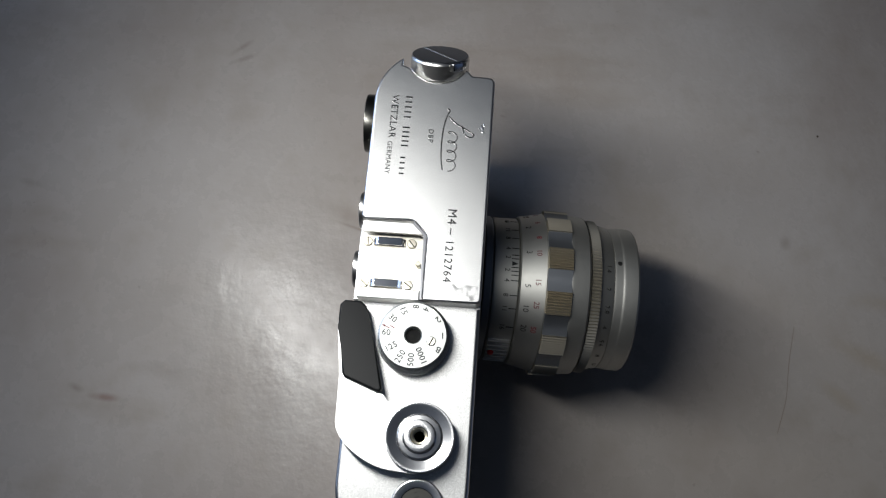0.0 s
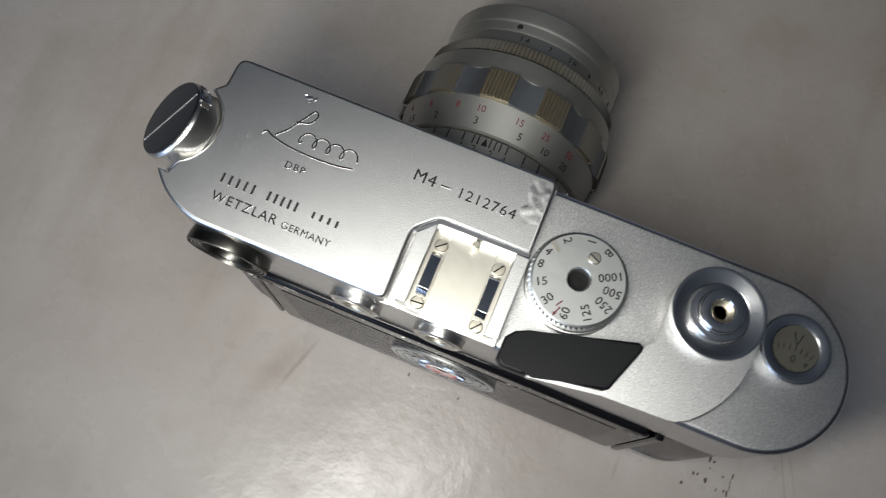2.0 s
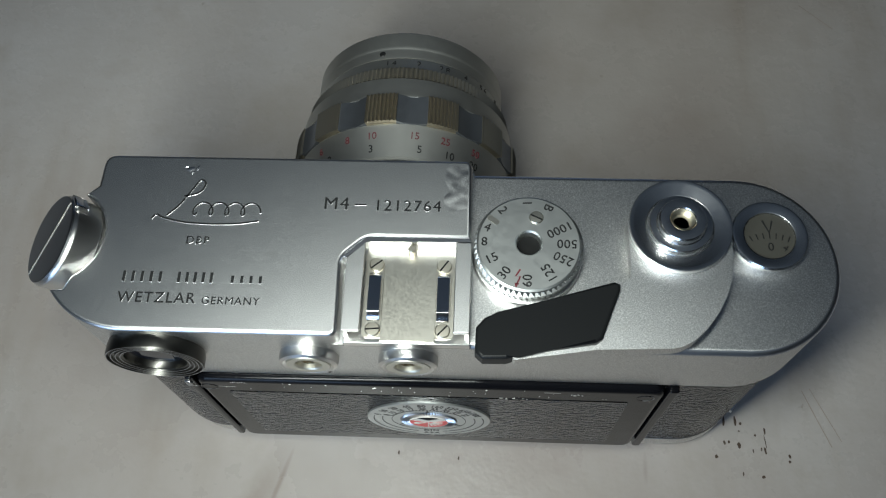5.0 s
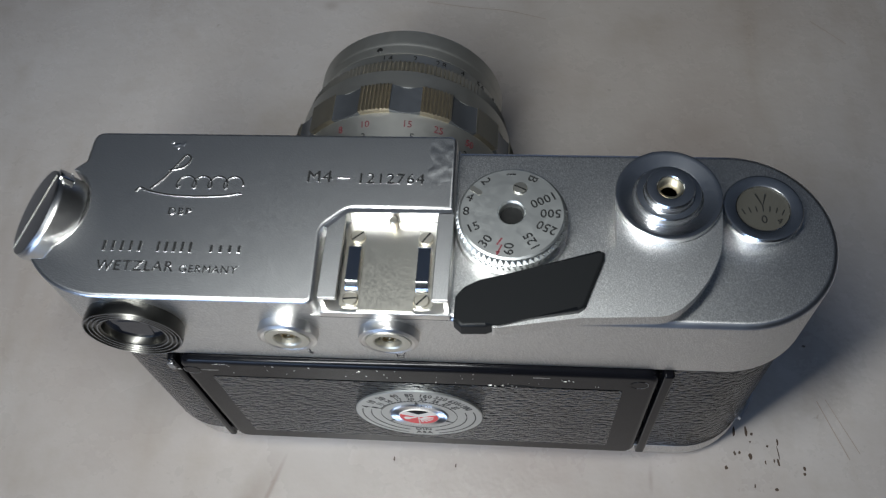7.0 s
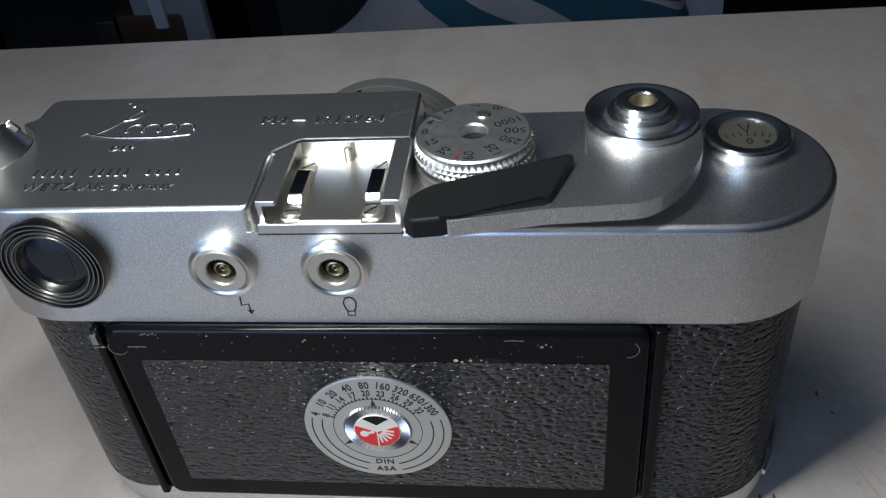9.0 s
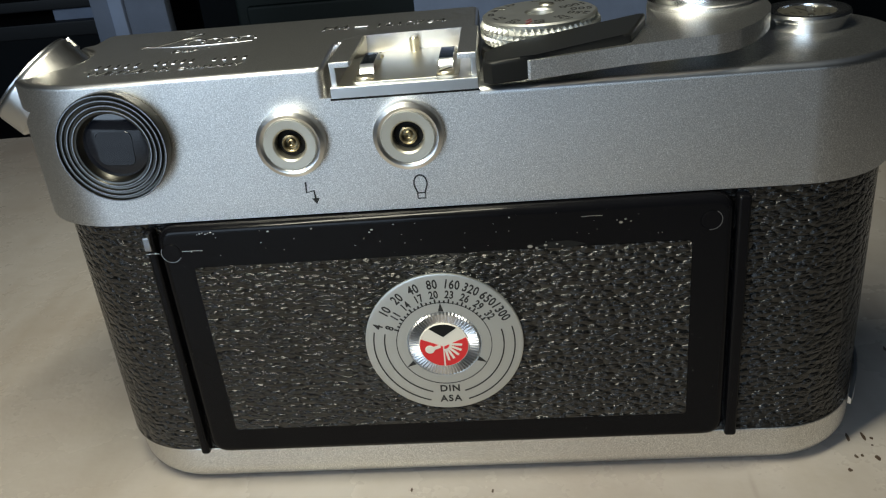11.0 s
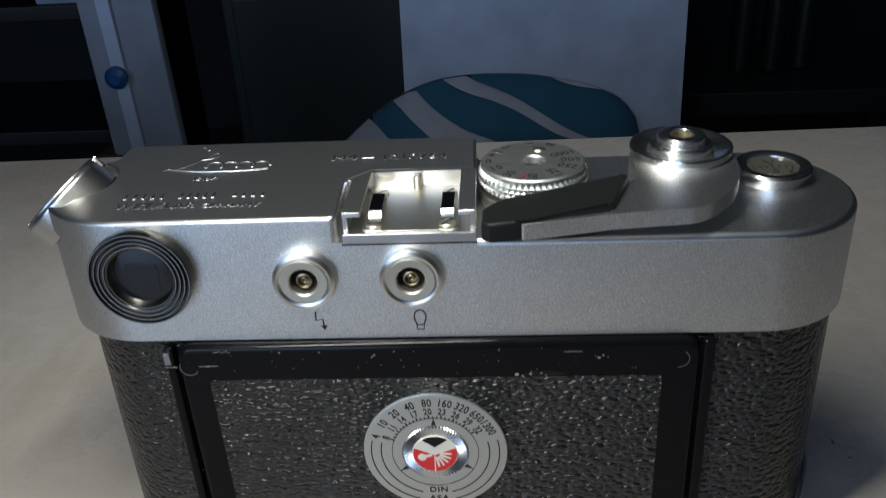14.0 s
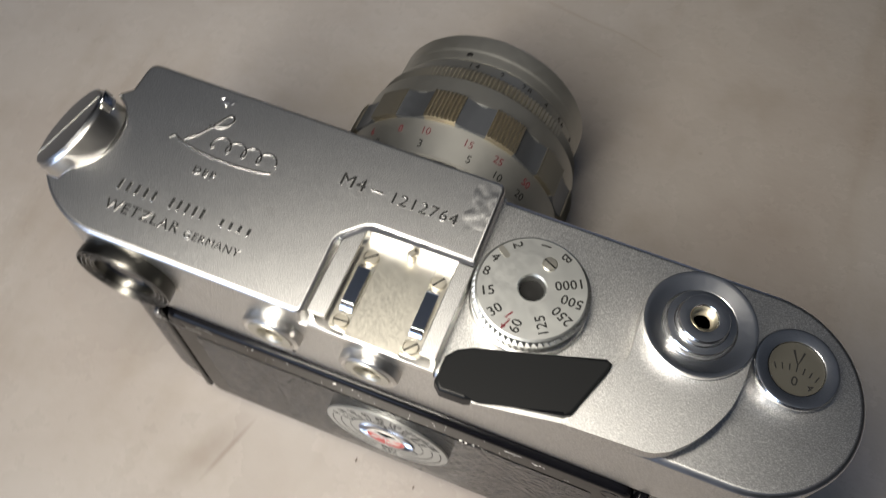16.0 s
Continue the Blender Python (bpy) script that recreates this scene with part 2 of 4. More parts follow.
def part(name, bm, mat, parent=None, label="", smooth=True, kind=""):
    """Links a bmesh, given in centimetres, as one mesh object under a thing or a part."""
    bmesh.ops.scale(bm, vec=(CM, CM, CM), verts=bm.verts)
    bmesh.ops.recalc_face_normals(bm, faces=bm.faces)
    me = bpy.data.meshes.new(name)
    bm.to_mesh(me)
    bm.free()
    me.materials.append(mat)
    if smooth:
        me.polygons.foreach_set("use_smooth", [True] * len(me.polygons))
        me.set_sharp_from_angle(angle=radians(32))
    ob = new(name, me)
    ob.parent = parent
    if smooth and len(me.polygons) < 4000:
        even = ob.modifiers.new("even_normals", "WEIGHTED_NORMAL")
        even.keep_sharp = True
    if label:
        tagged(ob, label)
    if kind:
        tagged(ob, kind=kind)
    return ob


def thing(name, label, category, group="", kind="", at=(0, 0, 0)):
    ob = new(name)
    ob.empty_display_size = 0.01
    ob.location = at
    return tagged(ob, label, category, group, kind)


def prism(poly, z0, z1, top=0.0, bottom=0.0, seg=3, into=None, only=None):
    """An upright prism over an outline, its upper and lower rims rounded."""
    bm = into or bmesh.new()
    a = [bm.verts.new((x, y, z0)) for x, y in poly]
    b = [bm.verts.new((x, y, z1)) for x, y in poly]
    n = len(poly)
    bm.faces.new(a[::-1])
    bm.faces.new(b)
    for i in range(n):
        bm.faces.new((a[i], a[(i + 1) % n], b[(i + 1) % n], b[i]))
    for ring, size in ((b, top), (a, bottom)):
        if size:
            edges = [bm.edges.get((ring[i], ring[(i + 1) % n])) for i in range(n)]
            edges = [e for e in edges if e and e.is_valid and (only is None or only((e.verts[0].co + e.verts[1].co) / 2))]
            bmesh.ops.bevel(bm, geom=edges, offset=size, segments=seg, profile=0.5, affect="EDGES", clamp_overlap=True)
    return bm


def rolled(poly, z0, z1, top=0.0, bottom=0.0, seg=4, keep=None):
    """An upright prism with rounded rims of true width, whatever the outline's corners; keep(x, y) leaves a stretch sharp."""
    pts = [Vector(p) for p in poly]
    n = len(pts)
    inward = []
    for i, p in enumerate(pts):
        a, b = (p - pts[i - 1]).normalized(), (pts[(i + 1) % n] - p).normalized()
        m = Vector((-a.y - b.y, a.x + b.x))
        m = m.normalized() if m.length > 1e-6 else Vector((-a.y, a.x))
        inward.append(m * min(1.35, 1 / max(0.5, m.dot(Vector((-a.y, a.x))))))
    levels = [(bottom * (1 - math.sin(k / seg * math.pi / 2)), z0 + bottom * (1 - math.cos(k / seg * math.pi / 2))) for k in range(seg + 1)] if bottom else [(0.0, z0)]
    levels += [(top * (1 - math.cos(k / seg * math.pi / 2)), z1 - top * (1 - math.sin(k / seg * math.pi / 2))) for k in range(seg + 1)] if top else [(0.0, z1)]
    bm = bmesh.new()
    rows = []
    for j, (d, z) in enumerate(levels):
        row = []
        for p, m in zip(pts, inward):
            sharp = keep is not None and keep(p.x, p.y)
            q = p if sharp else p + m * d
            zz = (z1 if top and z > z1 - top - 1e-6 else z0 if bottom and z < z0 + bottom + 1e-6 else z) if sharp else z
            row.append(bm.verts.new((q.x, q.y, zz)))
        rows.append(row)
    for a, b in zip(rows, rows[1:]):
        for i in range(n):
            bm.faces.new((a[i], a[(i + 1) % n], b[(i + 1) % n], b[i]))
    bm.faces.new(rows[0][::-1])
    bm.faces.new(rows[-1])
    bmesh.ops.remove_doubles(bm, verts=bm.verts, dist=0.0005)
    return bm


def block(x0, x1, y0, y1, z0, z1, bev=0.02, seg=2, into=None):
    bm = bmesh.new()
    bmesh.ops.create_cube(bm, size=1)
    bmesh.ops.scale(bm, vec=(x1 - x0, y1 - y0, z1 - z0), verts=bm.verts)
    bmesh.ops.translate(bm, vec=((x0 + x1) / 2, (y0 + y1) / 2, (z0 + z1) / 2), verts=bm.verts)
    if bev:
        bmesh.ops.bevel(bm, geom=bm.edges[:], offset=bev, segments=seg, profile=0.5, affect="EDGES", clamp_overlap=True)
    return bm


def lathe(profile, seg=64, closed=True):
    """Turns (radius, height) pairs about z. Closes the ends where the radius is not nought."""
    bm = bmesh.new()
    rings = []
    for r, h in profile:
        if r < 1e-6:
            rings.append([bm.verts.new((0, 0, h))])
        else:
            rings.append([bm.verts.new((r * math.cos(2 * math.pi * i / seg), r * math.sin(2 * math.pi * i / seg), h)) for i in range(seg)])
    for a, b in zip(rings, rings[1:]):
        for i in range(seg):
            j = (i + 1) % seg
            if len(a) == 1 and len(b) > 1:
                bm.faces.new((a[0], b[i], b[j]))
            elif len(b) == 1 and len(a) > 1:
                bm.faces.new((a[i], a[j], b[0]))
            elif len(a) > 1:
                bm.faces.new((a[i], a[j], b[j], b[i]))
    if closed:
        for ring in (rings[0], rings[-1]):
            if len(ring) > 1:
                bm.faces.new(ring)
    return bm


def moved(bm, m):
    bmesh.ops.transform(bm, matrix=m, verts=bm.verts)
    return bm


def at(x, y, z, rx=0, ry=0, rz=0):
    return pose(x, y, z, rx, ry, rz)


def arc(cx, cy, r, a0, a1, n):
    return [(cx + r * math.cos(radians(a0 + (a1 - a0) * i / n)), cy + r * math.sin(radians(a0 + (a1 - a0) * i / n))) for i in range(n + 1)]


def rounded(poly, r, n=4):
    """An outline with its corners rounded."""
    out = []
    for i, p in enumerate(poly):
        p, a, b = Vector(p), Vector(poly[i - 1]), Vector(poly[(i + 1) % len(poly)])
        k = min(r, (a - p).length * 0.45, (b - p).length * 0.45)
        s, e = p + (a - p).normalized() * k, p + (b - p).normalized() * k
        for j in range(n + 1):
            t = j / n
            out.append(tuple((1 - t) ** 2 * s + 2 * t * (1 - t) * p + t * t * e))
    return out


def letters(text, size, m, thick=0.006, bold=0.0, spacing=1.0, align="CENTER"):
    """The mesh of a text in the built-in font: size is the height of its capitals, m the pose of its middle."""
    cu = bpy.data.curves.new("text", "FONT")
    cu.body, cu.size, cu.extrude, cu.resolution_u = text, size / 0.72, thick, 3
    cu.offset, cu.space_character = bold, spacing
    cu.align_x, cu.align_y = align, "CENTER"
    ob = bpy.data.objects.new("text", cu)
    scene.collection.objects.link(ob)
    bpy.context.view_layer.update()
    me = bpy.data.meshes.new_from_object(ob.evaluated_get(bpy.context.evaluated_depsgraph_get()))
    bm = bmesh.new()
    bm.from_mesh(me)
    bpy.data.objects.remove(ob)
    bpy.data.curves.remove(cu)
    bpy.data.meshes.remove(me)
    return moved(bm, m)


def joined(*bms):
    out = bmesh.new()
    for bm in bms:
        me = bpy.data.meshes.new("tmp")
        bm.to_mesh(me)
        bm.free()
        out.from_mesh(me)
        bpy.data.meshes.remove(me)
    return out


def apart(bm):
    """Splits a line of text along x into its letters."""
    groups = []
    todo = set(bm.verts)
    while todo:
        stack, seen = [todo.pop()], set()
        while stack:
            v = stack.pop()
            seen.add(v)
            for e in v.link_edges:
                w = e.other_vert(v)
                if w in todo:
                    todo.discard(w)
                    stack.append(w)
        groups.append((min(v.co.x for v in seen), max(v.co.x for v in seen), seen))
    groups.sort(key=lambda g: g[0])
    merged = []
    for lo, hi, seen in groups:
        if merged and lo <= merged[-1][0]:
            merged[-1] = (max(hi, merged[-1][0]), merged[-1][1] | seen)
        else:
            merged.append((hi, set(seen)))
    out = []
    for _, seen in merged:
        piece = bmesh.new()
        twin = {v: piece.verts.new(v.co) for v in sorted(seen, key=lambda v: v.index)}
        for f in bm.faces:
            if f.verts[0] in seen:
                piece.faces.new([twin[v] for v in f.verts])
        out.append(piece)
    bm.free()
    return out


def ribbon(points, width, z0, z1):
    """A flat band of a given width along a line of (x, y)."""
    bm = bmesh.new()
    pts = [Vector(p) for p in points]
    rows = []
    for i, p in enumerate(pts):
        d = (pts[min(i + 1, len(pts) - 1)] - pts[max(i - 1, 0)]).normalized()
        s = Vector((-d.y, d.x)) * width / 2
        rows.append([bm.verts.new((*(p + k * s), z)) for k, z in ((1, z0), (-1, z0), (-1, z1), (1, z1))])
    for a, b in zip(rows, rows[1:]):
        for k in range(4):
            bm.faces.new((a[k], a[(k + 1) % 4], b[(k + 1) % 4], b[k]))
    bm.faces.new(rows[0])
    bm.faces.new(rows[-1][::-1])
    return bm


def curve_through(points, n=8):
    """A smooth line through points (Catmull-Rom)."""
    p = [Vector(q) for q in points]
    p = [2 * p[0] - p[1], *p, 2 * p[-1] - p[-2]]
    out = []
    for a, b, c, d in zip(p, p[1:], p[2:], p[3:]):
        for i in range(n):
            t = i / n
            out.append(tuple(0.5 * (2 * b + (c - a) * t + (2 * a - 5 * b + 4 * c - d) * t * t + (3 * b - a - 3 * c + d) * t**3)))
    return [*out, tuple(p[-2])]


def knurled(r, z0, z1, count, rows, depth):
    """A band of diamond points about z."""
    bm = bmesh.new()
    grid = []
    for j in range(rows + 1):
        row = []
        for i in range(count):
            a = 2 * math.pi * (i + 0.5 * (j % 2)) / count
            rr = r - (depth if j in (0, rows) else 0)
            row.append(bm.verts.new((rr * math.cos(a), rr * math.sin(a), z0 + (z1 - z0) * j / rows)))
        grid.append(row)
    for j in range(rows):
        for i in range(count):
            k = (i + 1) % count
            a, b, c, d = grid[j][i], grid[j][k], grid[j + 1][k], grid[j + 1][i]
            mid = bm.verts.new(((a.co + b.co + c.co + d.co) / 4) * 1)
            s = (math.hypot(mid.co.x, mid.co.y) - depth) / math.hypot(mid.co.x, mid.co.y)
            mid.co.x, mid.co.y = mid.co.x * s, mid.co.y * s
            for u, v in ((a, b), (b, c), (c, d), (d, a)):
                bm.faces.new((u, v, mid))
    return bm


def ribbed(r, z0, z1, count, depth, a0=0.0, a1=360.0, inner=None):
    """A ring, or a stretch of one, with ribs along z."""
    n = count * 2
    full = abs(a1 - a0) >= 359.9
    out = []
    for i in range(n if full else n + 1):
        a = radians(a0 + (a1 - a0) * i / n)
        rr = r - depth * (i % 2)
        out.append((rr * math.cos(a), rr * math.sin(a)))
    if not full:
        for i in range(8, -1, -1):
            a = radians(a0 + (a1 - a0) * i / 8)
            out.append(((inner or r - 0.2) * math.cos(a), (inner or r - 0.2) * math.sin(a)))
    return prism(out, z0, z1)
# ---- the room and the table ----
FLOOR_Z = -75.0


def box_part(name, x0, x1, y0, y1, z0, z1, mat, parent=None, bev=0.0, label=""):
    return part(name, block(x0, x1, y0, y1, z0, z1, bev), mat, parent, label)


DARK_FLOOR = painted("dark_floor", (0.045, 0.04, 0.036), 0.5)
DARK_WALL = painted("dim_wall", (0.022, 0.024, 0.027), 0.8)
# Unseen ceiling, made this white to bounce fill light into the table's shadows.
CEILING = painted("bounce_white", (0.8, 0.8, 0.8), 0.8)
# Unseen side walls: the unlit room's darkness is put into their paint.
UNLIT_WALL = painted("unlit_wall", (0.06, 0.06, 0.06), 0.8)
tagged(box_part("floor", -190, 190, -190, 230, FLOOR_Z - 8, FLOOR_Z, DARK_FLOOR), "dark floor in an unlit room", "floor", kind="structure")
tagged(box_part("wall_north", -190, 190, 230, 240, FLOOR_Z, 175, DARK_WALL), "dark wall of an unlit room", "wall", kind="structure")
tagged(box_part("wall_east", 190, 200, -190, 240, FLOOR_Z, 175, UNLIT_WALL), "plain wall of a dim room", "wall", kind="structure")
tagged(box_part("wall_west", -200, -190, -190, 240, FLOOR_Z, 175, UNLIT_WALL), "dark wall of an unlit room", "wall", kind="structure")
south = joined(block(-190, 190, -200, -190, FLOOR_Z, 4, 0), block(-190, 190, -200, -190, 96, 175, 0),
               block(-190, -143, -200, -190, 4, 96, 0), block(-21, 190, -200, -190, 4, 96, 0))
tagged(part("wall_south", south, UNLIT_WALL), "unseen wall, its paint darkened as unlit, with a window opening", "wall", kind="structure")
tagged(box_part("ceiling", -200, 200, -200, 240, 175, 183, CEILING), "unseen white ceiling that bounces light into the shadows", "ceiling", kind="structure")

# table: its far edge runs slightly askew to the subject
table = thing("table", "worn off-white laminate table with brown stains and scratches", "table", at=(0, 0, FLOOR_Z * CM))
SKEW = 1.6


def table_part(name, x0, x1, y0, y1, z0, z1, mat, bev=0.15):
    bm = moved(block(x0, x1, y0, y1, z0, z1, bev, 3), at(0, 21.3, 0, 0, 0, SKEW))
    return part(name, moved(bm, at(0, 0, -FLOOR_Z)), mat, table)


table_part("tabletop", -70, 62, -78, 0, -2.6, 0, TABLE, 0.25)
for lx in (-66, 54):
    for ly in (-74, -8):
        table_part("leg", lx, lx + 4, ly, ly + 4, FLOOR_Z, -2.6, TABLE, 0.2)

# ink specks, scuffs and scratches on the table
speck = bmesh.new()
rng = random.Random(5)


def blot(bm, x, y, lx, ly, turn=0.0, h=0.004):
    n = 9
    ring = []
    for i in range(n):
        a = 2 * math.pi * i / n
        k = rng.uniform(0.75, 1.2)
        u, v = lx * k * math.cos(a), ly * k * math.sin(a)
        c, s = math.cos(radians(turn)), math.sin(radians(turn))
        ring.append(bm.verts.new((x + u * c - v * s, y + u * s + v * c, 0.001)))
    top = bm.verts.new((x, y, h))
    for i in range(n):
        bm.faces.new((ring[i], ring[(i + 1) % n], top))


for x, y, lx, ly in ((7.42, -1.52, 0.045, 0.07), (8.04, -1.63, 0.03, 0.10), (8.07, -1.15, 0.028, 0.09), (8.06, -1.40, 0.012, 0.16), (7.93, -2.26, 0.05, 0.045), (7.83, -1.26, 0.032, 0.03),
                     (7.07, -1.46, 0.03, 0.06), (7.18, -1.44, 0.028, 0.04), (6.85, -1.80, 0.04, 0.05), (7.46, -2.20, 0.02, 0.06), (8.61, -1.75, 0.03, 0.06), (8.60, -1.88, 0.03, 0.04),
                     (7.35, -3.10, 0.03, 0.05), (7.19, -3.26, 0.03, 0.03), (8.47, -3.04, 0.026, 0.09), (8.46, -3.34, 0.03, 0.03), (7.10, -0.93, 0.03, 0.13), (7.38, -0.92, 0.03, 0.12), (7.50, -0.98, 0.03, 0.04),
                     (7.75, -1.65, 0.018, 0.05), (7.95, -1.60, 0.02, 0.06), (7.45, -1.17, 0.026, 0.025), (8.79, 1.85, 0.035, 0.10), (8.98, 1.31, 0.045, 0.03), (7.23, -2.86, 0.02, 0.03),
                     (-0.87, -1.95, 0.02, 0.06), (0.6, -2.05, 0.02, 0.05), (-8.7, 14.2, 0.05, 0.04)):
    blot(speck, x, y, lx, ly, rng.uniform(-6, 6))
tagged(part("table_specks", speck, STAIN), "tiny dark brown ink specks on the table", "stain", kind="stuff")

scuff = joined(ribbon(curve_through(((-1.2, 12.95), (0.2, 12.7), (1.4, 12.55), (2.6, 12.2))), 0.03, 0.0006, 0.002),
               ribbon(((9.1, -0.1), (9.35, -0.75), (9.65, -1.5)), 0.025, 0.0006, 0.002),
               ribbon(((9.3, -0.05), (9.6, -0.7), (9.9, -1.35)), 0.02, 0.0006, 0.002),
               ribbon(((10.6, 12.1), (11.5, 11.2)), 0.03, 0.0006, 0.002))
tagged(part("table_scuffs", scuff, SCUFF), "faint brown scuffs and scratches on the table", "scratch", kind="stuff")
# ---- the rangefinder camera ----
body = thing("film_camera", "worn silver and black rangefinder film camera standing on the table", "camera")
XR, XL, YC, R = 5.67, -5.06, 0.04, 1.72      # middles of the rounded ends, and their radius
FRONT, BACK = YC + R, YC - R
Z_LOW, Z_HIGH, Z_PLATE, Z_BASE = 7.30, 7.77, 5.45, 0.84


def polish_edges(ob):
    """Rubbed bright metal along the bevelled upper edge."""
    ob.data.materials.append(EDGE_RUBBED)
    for f in ob.data.polygons:
        if 0.25 < f.normal.z < 0.93:
            f.material_index = 1
    return ob


def stadium(r, gap, n=24):
    return [*arc(XR - 0.06, YC, r, -90, 90, n), *arc(XL + gap, YC, r, 90, 270, n)]


part("base_plate", rolled(stadium(R - 0.06, 0.32), 0, Z_BASE, 0.03, 0.42, 6), CHROME, body, "satin chrome base plate")
part("body_shell", prism(stadium(R - 0.07, 0.2), Z_BASE - 0.02, Z_PLATE + 0.02), LEATHER, body, "pebbled black leatherette covering")

# upturned lip at the end of the base plate
lip = [*arc(XR, YC, R - 0.02, -34, 34, 16), *arc(XR, YC, R - 0.08, 34, -34, 16)]
lip_bm = prism(lip, Z_BASE - 0.1, 1.42)
for v in lip_bm.verts:
    if v.co.z > 1:
        v.co.z -= 0.62 * (v.co.y / 0.95) ** 2
part("base_lip", lip_bm, EDGE_RUBBED, body, "polished chrome lip")

# lower level of the top plate, cut aslant under the rewind crank
KNOB_C, KNOB_T = Vector((-6.74, 0.09, 7.54)), 42.0
KNOB_N = Vector((-math.sin(radians(KNOB_T)), 0, math.cos(radians(KNOB_T))))
low = [(0.88, BACK), (0.884, BACK), *arc(XR, YC, R, -90, 90, 28), (0.884, FRONT), (0.88, FRONT), *rounded(((-4.6, FRONT), (-5.97, FRONT), (-6.02, 0.9), (-6.6, 0.5)), 0.14)[3:-3], *arc(XL, YC, R, 163, 270, 18)]
plate = rolled(low, Z_PLATE, Z_LOW, 0.12, 0.0, 5, keep=lambda x, y: x < 0.882)
bmesh.ops.bisect_plane(plate, geom=plate.verts[:] + plate.edges[:] + plate.faces[:], plane_co=KNOB_C - 0.55 * KNOB_N, plane_no=KNOB_N, clear_outer=True)
bmesh.ops.holes_fill(plate, edges=[e for e in plate.edges if e.is_boundary])
polish_edges(part("top_plate", plate, CHROME, body, "satin chrome top plate"))

# raised housing, notched for the accessory shoe and hollowed round the rewind crank
hollow = [(KNOB_C.x + 0.12 + 0.93 * math.cos(radians(a)), KNOB_C.y + 0.93 * math.sin(radians(a))) for a in range(62, -63, -8)]
high = [*rounded(((0.85, 0.12), (0.85, FRONT), (0.4, FRONT)), 0.16)[5:10], *rounded(((-4, FRONT), (-5.97, FRONT), (-6.0, 1.0)), 0.22)[5:10], (-5.99, 1.1), *hollow, (-6.22, -0.95)]
high += [*arc(XL, YC, R, 216, 270, 10), *rounded(((-4, BACK), (-1.36, BACK), (-1.40, -0.22), (-0.98, 0.17), (0.85, 0.17)), 0.14)[5:20], (0.85, 0.17)]
polish_edges(part("rangefinder_housing", rolled(high, Z_LOW, Z_HIGH, 0.075, 0.0, 4), CHROME, body, "raised satin chrome housing with engraving"))

# polished dent at the housing's corner, and a nick at its front edge
dent = bmesh.new()
rows = []
for j in range(27):
    row = []
    for i in range(23):
        x, y = -0.02 + 0.80 * i / 22, 0.66 + 0.98 * j / 26
        edge = ((x - 0.60) / 0.22) ** 2 + ((y - 1.18) / 0.46) ** 2 + 1.3 * noise.noise(Vector((x * 4, y * 4, 9.0)))
        mask = max(0.0, min(1.0, 1.5 - edge))
        rough = 0.5 + 0.5 * noise.noise(Vector((x * 3.2, y * 2.6, 3.1))) + 0.5 * noise.noise(Vector((x * 8, y * 8, 7.7)))
        row.append(dent.verts.new((x, y, Z_HIGH - 0.002 + mask * mask * (3 - 2 * mask) * (0.002 + 0.017 * rough))))
    rows.append(row)
for ra, rb in zip(rows, rows[1:]):
    for i in range(22):
        if max(v.co.z for v in (ra[i], ra[i + 1], rb[i + 1], rb[i])) > Z_HIGH - 0.0015:
            dent.faces.new((ra[i], ra[i + 1], rb[i + 1], rb[i]))
bmesh.ops.delete(dent, geom=[v for v in dent.verts if not v.link_faces], context="VERTS")
part("worn_patch", dent, CHROME, body, "dented satin metal patch")
for dx, dy, size, turn in ((0, 0, 0.075, 20), (0.13, 0.02, 0.05, 70), (-0.09, 0.05, 0.035, 10), (0.05, -0.07, 0.03, 40)):
    nick = moved(lathe([(size, 0.0005), (size * 0.6, 0.007), (0, 0.005)], 7), at(-4.33 + dx, 1.47 + dy, Z_HIGH, 0, 0, turn) @ Matrix.Diagonal((1.3, 0.6, 1, 1)))
    part("nick", nick, EDGE_RUBBED, body)


# engraving: black strokes between bare metal rims
def bright_rims(ob):
    ob.data.materials.append(EDGE_RUBBED)
    for f in ob.data.polygons:
        f.material_index = 1 if abs(f.normal.z) < 0.5 else 0
    return ob


def engrave(text, size, x, y, spacing=1.0, mat=INK, turn=0.0, bold=0.0, align="LEFT"):
    strokes = [letters(text, size, at(x + dx, y + dy, Z_HIGH - dz, 0, 0, turn), 0.009, 0.0, spacing, align) for dx, dy, dz in ((0, 0, 0), (bold, 0, 0.0004), (0, bold, 0.0008), (bold, bold, 0.0012))]
    for letter in apart(joined(*strokes)):
        bright_rims(part("engraved_letter", letter, mat, body, smooth=False))


engrave("M4", 0.25, -1.81, 0.80, 1.14, bold=0.004)
engrave("1212764", 0.22, -0.90, 0.78, 1.16, bold=0.004)
bright_rims(part("engraved_dash", block(-1.24, -1.03, 0.785, 0.815, Z_HIGH - 0.01, Z_HIGH + 0.009, 0), INK, body, smooth=False))
engrave("DBP", 0.15, -4.19, 0.02, 1.2, bold=0.003)
engrave("WETZLAR", 0.20, -5.21, -1.09, 1.12, bold=0.005)
engrave("GERMANY", 0.145, -3.74, -1.12, 1.12, bold=0.003)
# a maker's line, kept as plain strokes
for x0, x1, h, count in ((-5.24, -4.44, 0.20, 5), (-4.26, -3.55, 0.20, 5), (-3.33, -2.68, 0.14, 4)):
    y, step = -0.69 if h > 0.15 else -0.71, (x1 - x0) / count
    for k in range(count):
        xm = x0 + step * (k + 0.5)
        bright_rims(part("engraving_bar", block(xm - 0.026, xm + 0.026, y - h / 2, y + h / 2, Z_HIGH - 0.01, Z_HIGH + 0.009, 0), INK, body, smooth=False))
